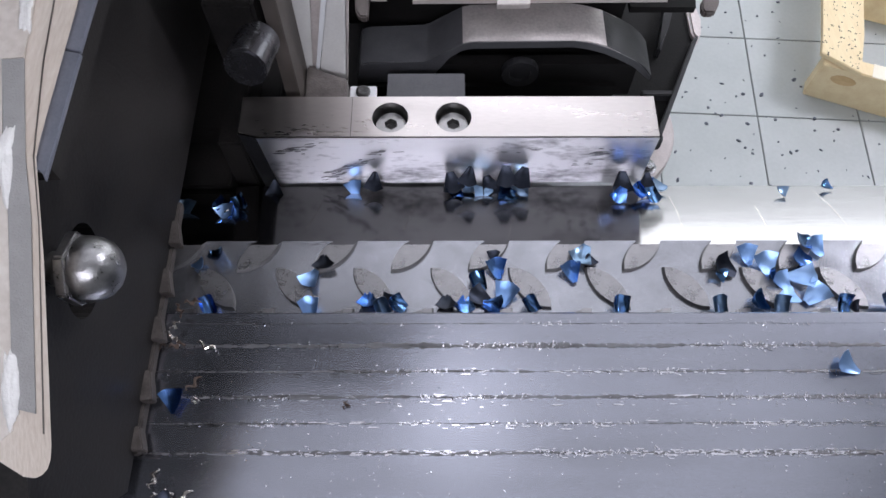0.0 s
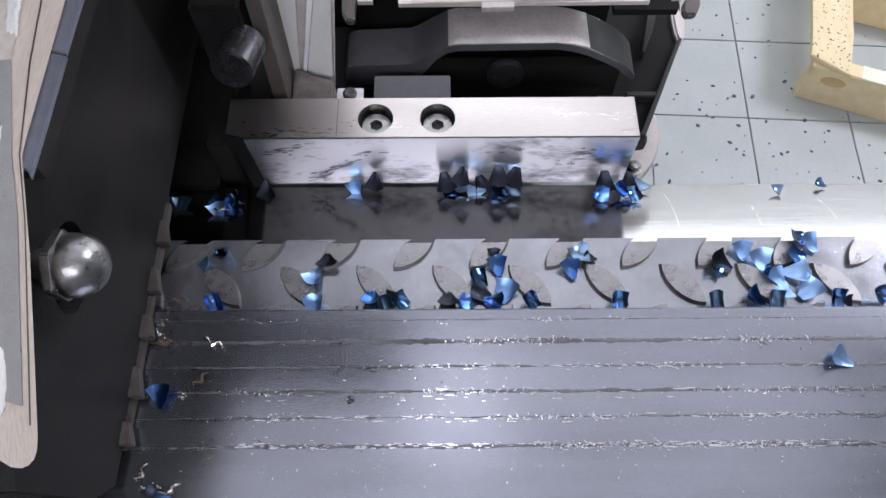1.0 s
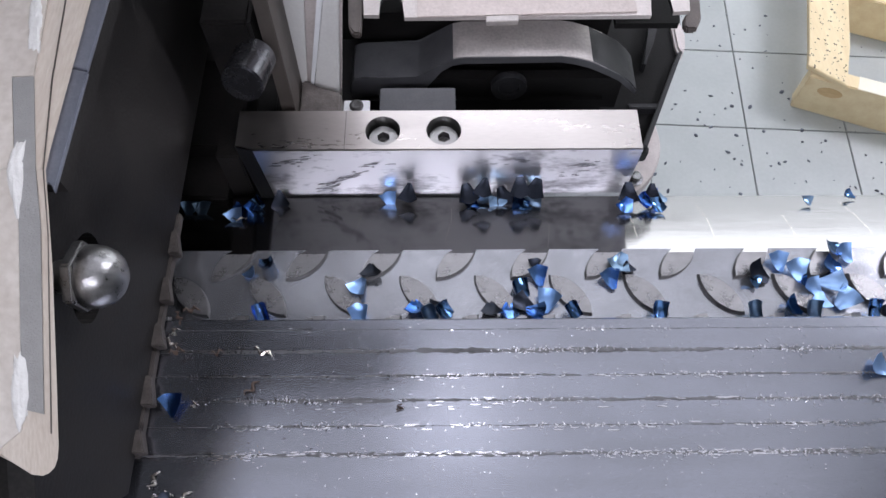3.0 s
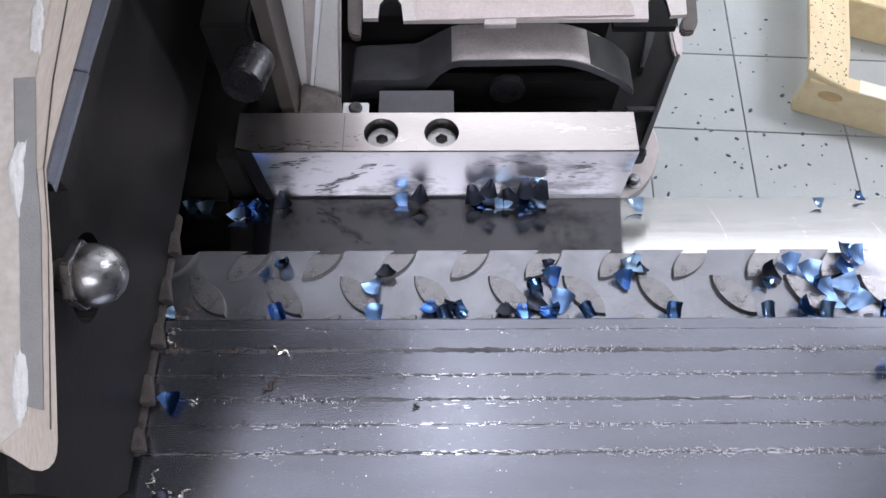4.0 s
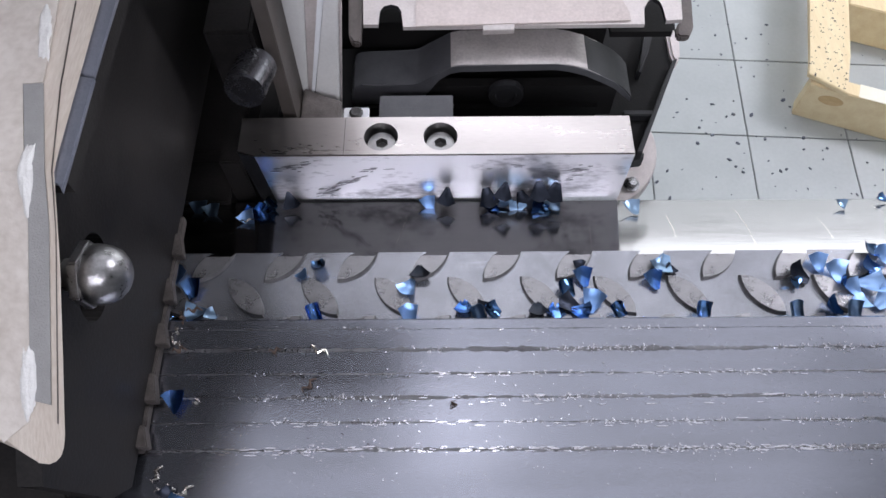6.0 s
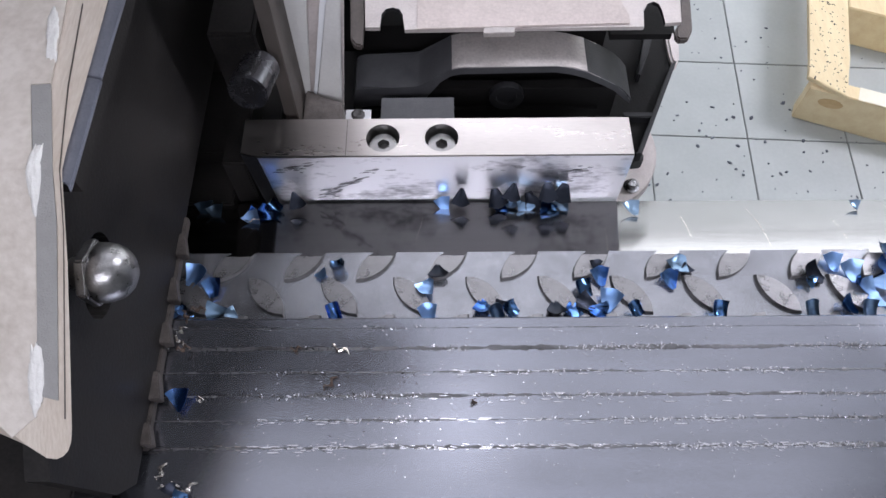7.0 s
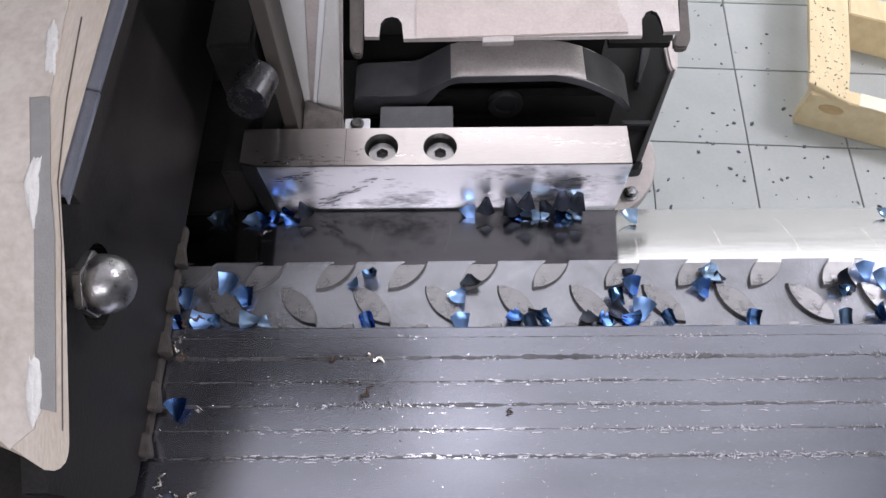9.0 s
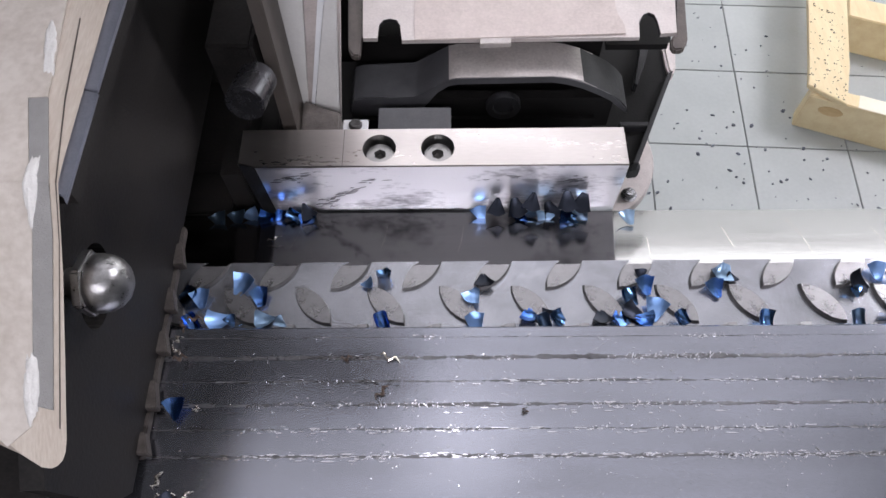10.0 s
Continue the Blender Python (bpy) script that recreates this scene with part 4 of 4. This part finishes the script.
# a clump at the right end that drops off the edge; one of its chips stays
FALL = FLOOR + 0.004
for x, y, z, tone, shape, turn in ((0.2206, -0.0042, -0.0392, 3, 6, 180), (0.2352, -0.0042, -0.0393, 3, 0, 175), (0.2183, -0.0169, -0.0349, 0, 1, 150), (0.2300, -0.0143, -0.0368, 0, 4, 40), (0.2439, -0.0074, -0.0419, 4, 0, 80), (0.2365, -0.0170, -0.0348, 2, 2, 190), (0.2363, -0.0101, -0.0398, 0, 3, 20)):
    tilt = -32 if tone == 3 else -8
    if tone == 3:
        y, z = y - 0.0030, z + 0.0040
    a, c, e = pose(x, y, z, tilt, 0, turn), pose(x + 0.0125, y, z, tilt, 0, turn), pose(x + 0.016, 0.012, z - 0.004, 70, 0, turn)
    ob = chip(tone, shape, a, "at the end of the guide bar", "chips along the guide bar")
    if tone == 4:
        stay = pose(0.2399, -0.0163, -0.0360, -12, 0, 15)
        moving.append((ob, [(0.0, a), (0.9, a), (2.6, c), (4.0, stay), (10.0, stay)]))
    else:
        g = pose(x + 0.02, 0.075 + (x - 0.22), -0.1745, 8, 0, turn + 30)
        moving.append((ob, [(0.0, a), (0.9, a), (2.6, c), (3.1, c), (3.25, e), (3.45, pose(g.translation.x, 0.045, -0.1, 50, 30, turn + 20)), (3.6, g), (10.0, g)]))
# still chips on the lip and lower corner
chip(0, 3, pose(-0.0070, -0.1512, 0.0122, 6, -6, 8), "resting on the rusty lip", "still chips")
chip(3, 5, pose(-0.0040, -0.1930, 0.0115, 15, 0, 30), "at the foot of the side plate", "still chips")
chip(2, 5, pose(0.0010, -0.1955, 0.0115, 15, 0, 100), "at the foot of the side plate", "still chips")

# crumbs and slivers caught along the lip
def crumb(x, y, z, length, material, label, turn):
    b = bmesh.new()
    rnd = random.Random(int(-y * 1e5))
    rings = []
    for i in range(7):
        p = Vector((length * (i / 6 - 0.5), 0.0012 * math.sin(i * 1.9), 0.0009 * math.sin(i * 1.4 + 1)))
        w = 0.0012 * (1 - abs(i / 3 - 1) * 0.7)
        rings.append([b.verts.new(p + Vector(d) * rnd.uniform(0.7, 1.3)) for d in ((0, -w, 0), (0, 0, w * 0.5), (0, w, 0), (0, 0, -w * 0.4))])
    for p, q in zip(rings, rings[1:]):
        for i in range(4):
            b.faces.new((p[i], p[(i + 1) % 4], q[(i + 1) % 4], q[i]))
    b.faces.new(rings[0][::-1])
    b.faces.new(rings[-1])
    ob = tagged(part("metal_sliver", b, material), label, "metal sliver", "slivers along the rusty lip")
    ob.matrix_basis = pose(x, y, z, 20, 10, turn)


for x, y, length, material, label, turn in (
        (-0.0105, -0.1220, 0.0090, M_FOIL, "bright twisted sliver on the rusty lip", -35), (-0.0080, -0.1255, 0.0070, M_LITTER, "rusty flake on the rusty lip", 20),
        (-0.0110, -0.1160, 0.0060, M_FOIL, "bright twisted sliver on the rusty lip", 60), (-0.0095, -0.1085, 0.0070, M_LITTER, "rusty flake on the rusty lip", -60),
        (-0.0060, -0.1020, 0.0080, M_LITTER, "rusty flake on the rusty lip", 15), (0.0020, -0.1500, 0.0035, M_FOIL, "bright twisted sliver beside the blue chip", 40)):
    crumb(x, y, 0.0160 if x < -0.007 else 0.0105, length, material, label, turn)
for x, y, turn in ((-0.0060, -0.1905, 15), (-0.0015, -0.1930, -30), (0.0030, -0.1915, 50), (-0.0110, -0.1840, 80), (0.0000, -0.1965, 10)):
    crumb(x, y, 0.0105, 0.009, M_FOIL, "bright crumpled sliver at the foot of the side plate", turn)

# lone pieces on the backing plate
m = pose(0.3012, -0.1349, 0.0108, 10, 0, 60)
ob = chip(1, 3, m, "lying alone on the backing plate", "pieces on the backing plate")
moving.append((ob, [(0.0, m), (10.0, Matrix.Translation((V * 10, 0, 0)) @ m)]))


def sliver(name, x, y, length, material, label, turn):
    b = bmesh.new()
    pts = [Vector((length * (i / 8 - 0.5), 0.0012 * math.sin(i * 1.3), 0.0006 + 0.0011 * math.sin(i * 0.9 + 0.4) ** 2)) for i in range(9)]
    rings = []
    for i, p in enumerate(pts):
        w = 0.0011 * (1 - abs(i / 4 - 1) * 0.7)
        rings.append([b.verts.new(p + Vector(d)) for d in ((0, -w, 0), (0, 0, w * 0.6), (0, w, 0), (0, 0, -w * 0.4))])
    for p, q in zip(rings, rings[1:]):
        for i in range(4):
            b.faces.new((p[i], p[(i + 1) % 4], q[(i + 1) % 4], q[i]))
    b.faces.new(rings[0][::-1])
    b.faces.new(rings[-1])
    ob = tagged(part(name, b, material), label, "metal sliver", "pieces on the backing plate")
    ob.matrix_basis = pose(x, y, 0.0097, 0, 0, turn)
    moving.append((ob, [(0.0, ob.matrix_basis.copy()), (10.0, Matrix.Translation((V * 10, 0, 0)) @ ob.matrix_basis)]))


sliver("metal_sliver", 0.0040, -0.1245, 0.011, M_FOIL, "bright crumpled metal sliver on the backing plate", -20)
sliver("metal_sliver", -0.0180, -0.1245, 0.006, M_LITTER, "small rusty sliver on the backing plate", 15)
sliver("rust_flake", 0.0004, -0.1420, 0.009, M_LITTER, "dark rusty flake standing on the backing plate", 50)
sliver("rust_flake", 0.0704, -0.1520, 0.0035, M_LITTER, "tiny dark rust flake on the backing plate", 80)


# bright curl that works its way out of the pile at the end of the bar
sliver("metal_sliver", 0.0, 0.0, 0.010, M_FOIL, "bright curled sliver on the sloping edge of the plate", 20)
curl, _ = moving.pop()
moving.append((curl, [(t, pose(*p, -30, 0, turn)) for t, p, turn in ((0.0, (-0.0075, -0.0336, -0.0244), 0), (5.0, (0.0029, -0.0290, -0.0279), 10), (7.5, (0.0046, -0.0274, -0.0290), 15), (10.0, (0.0224, -0.0377, -0.0214), 25))]))


# ---- floor: wooden frame, scattered chips, tiles ----
def wooden_frame():
    frame_top, base = -0.745, FLOOR
    wood = tagged(new("wooden_frame"), "raw pine timber frame lying on the tiled floor", "wooden frame")

    def timber(points, name="timber", z1=frame_top):
        return part(name, prism(points, "z", base, z1, 0.002), [M_WOOD], wood)

    part("plank", prism([(0.8327, 0.7083), (0.8959, 0.6571), (0.9243, 0.7507), (0.9685, 0.9374), (1.0826, 1.4110), (0.9935, 1.4124), (0.8883, 0.9384), (0.8454, 0.7516)], "z", frame_top - 0.0110, frame_top, 0.0015), M_WOOD, wood)
    timber([(0.8376, 0.6913), (1.4162, 0.4686), (1.4284, 0.5003), (0.8498, 0.7230)], z1=frame_top - 0.012)
    part("planed_edge", prism([(0.9216, 0.6590), (1.4162, 0.4686), (1.4281, 0.4994), (0.9334, 0.6898)], "z", frame_top - 0.0119, frame_top - 0.0110), M_PLANED, wood, "pale freshly planed edge")
    knot = lathe([(0.0, 0.0004), (0.011, 0.0004), (0.0125, 0.0)], 20)
    part("knot", knot, M_WOODEND, wood, "brown knot").matrix_basis = pose(0.8841, 0.6731, -0.785, 90, 0, -21.0) @ Matrix.Diagonal((1.9, 1.0, 1.0, 1.0))
    timber([(0.9700, 0.9042), (1.2755, 0.7877), (1.2986, 0.8491), (0.9848, 0.9637)], z1=frame_top - 0.012)
    rnd = random.Random(5)
    b = bmesh.new()
    for i in range(110):
        u, v = rnd.random(), rnd.random()
        x, y = 0.8349 + 0.0621 * u + 0.0547 * v, 0.7083 + -0.0429 * u + 0.2302 * v
        bmesh.ops.create_icosphere(b, subdivisions=1, radius=rnd.choice((0.0011, 0.0016, 0.0022)), matrix=Matrix.Translation((x, y, frame_top + 0.0006)) @ pose(0, 0, 0, 0, 0, rnd.uniform(0, 180)) @ Matrix.Diagonal((rnd.uniform(0.6, 1.8), rnd.uniform(0.4, 0.9), 0.35, 1)))
    tagged(part("swarf_specks", b, M_SOOT), "small dark metal specks on the timber", "metal specks", kind="stuff")


wooden_frame()


def floor_specks():
    rnd = random.Random(21)
    b = bmesh.new()
    for i in range(380):
        x, y = rnd.uniform(0.40, 1.35), rnd.uniform(0.40, 1.25)
        if 0.85 < x < 1.0 and y > 0.69:
            continue
        s = rnd.choice((0.0014, 0.0019, 0.0026, 0.0032)) * (1.25 if y < 0.75 else 1.0)
        bmesh.ops.create_icosphere(b, subdivisions=1, radius=s, matrix=Matrix.Translation((x, y, FLOOR + 0.0012)) @ Euler((rnd.uniform(-0.4, 0.4), rnd.uniform(-0.4, 0.4), rnd.uniform(0, 6))).to_matrix().to_4x4() @ Matrix.Diagonal((rnd.uniform(0.8, 1.7), rnd.uniform(0.6, 1.1), 0.4, 1)))
    tagged(part("floor_chips", b, M_SPECK), "scattered dark blue metal chips on the tiled floor", "metal chips", kind="stuff")


floor_specks()


def tiles():
    size, gap = 0.2, 0.0024
    bm = prism([(-size / 2 + gap / 2, -size / 2 + gap / 2), (size / 2 - gap / 2, -size / 2 + gap / 2), (size / 2 - gap / 2, size / 2 - gap / 2), (-size / 2 + gap / 2, size / 2 - gap / 2)], "z", -0.004, 0.0, 0.0008)
    me = bpy.data.meshes.new("tile")
    bm.to_mesh(me)
    bm.free()
    me.materials.append(M_TILE)
    turn = pose(0.749, 0.838, FLOOR, 0, 0, -3.2)
    rest = bmesh.new()
    for i in range(-20, 18):
        for j in range(-18, 15):
            m = turn @ pose((i + 0.5) * size, (j + 0.5) * size, 0)
            x, y = m.translation.x, m.translation.y
            if not (-3.3 < x < 4.3 and -2.8 < y < 3.8):
                continue
            if 0.2 < x < 2.0 and 0.1 < y < 2.0:
                ob = new("tile", me)
                ob.parent = floor
                ob.matrix_basis = m
            else:
                h = size / 2 - gap / 2
                rest.faces.new([rest.verts.new(m @ Vector(c)) for c in ((-h, -h, 0), (h, -h, 0), (h, h, 0), (-h, h, 0))])
    tagged(part("tile_field", rest, M_TILE, floor), kind="stuff")


tiles()


# ---- movement ----
def motions():
    for ob in (chequer, back):
        walk(ob, [(0.0, pose(0, 0, 0)), (10.0, pose(V * 10, 0, 0))])
    for ob, rows in moving:
        walk(ob, rows)


motions()
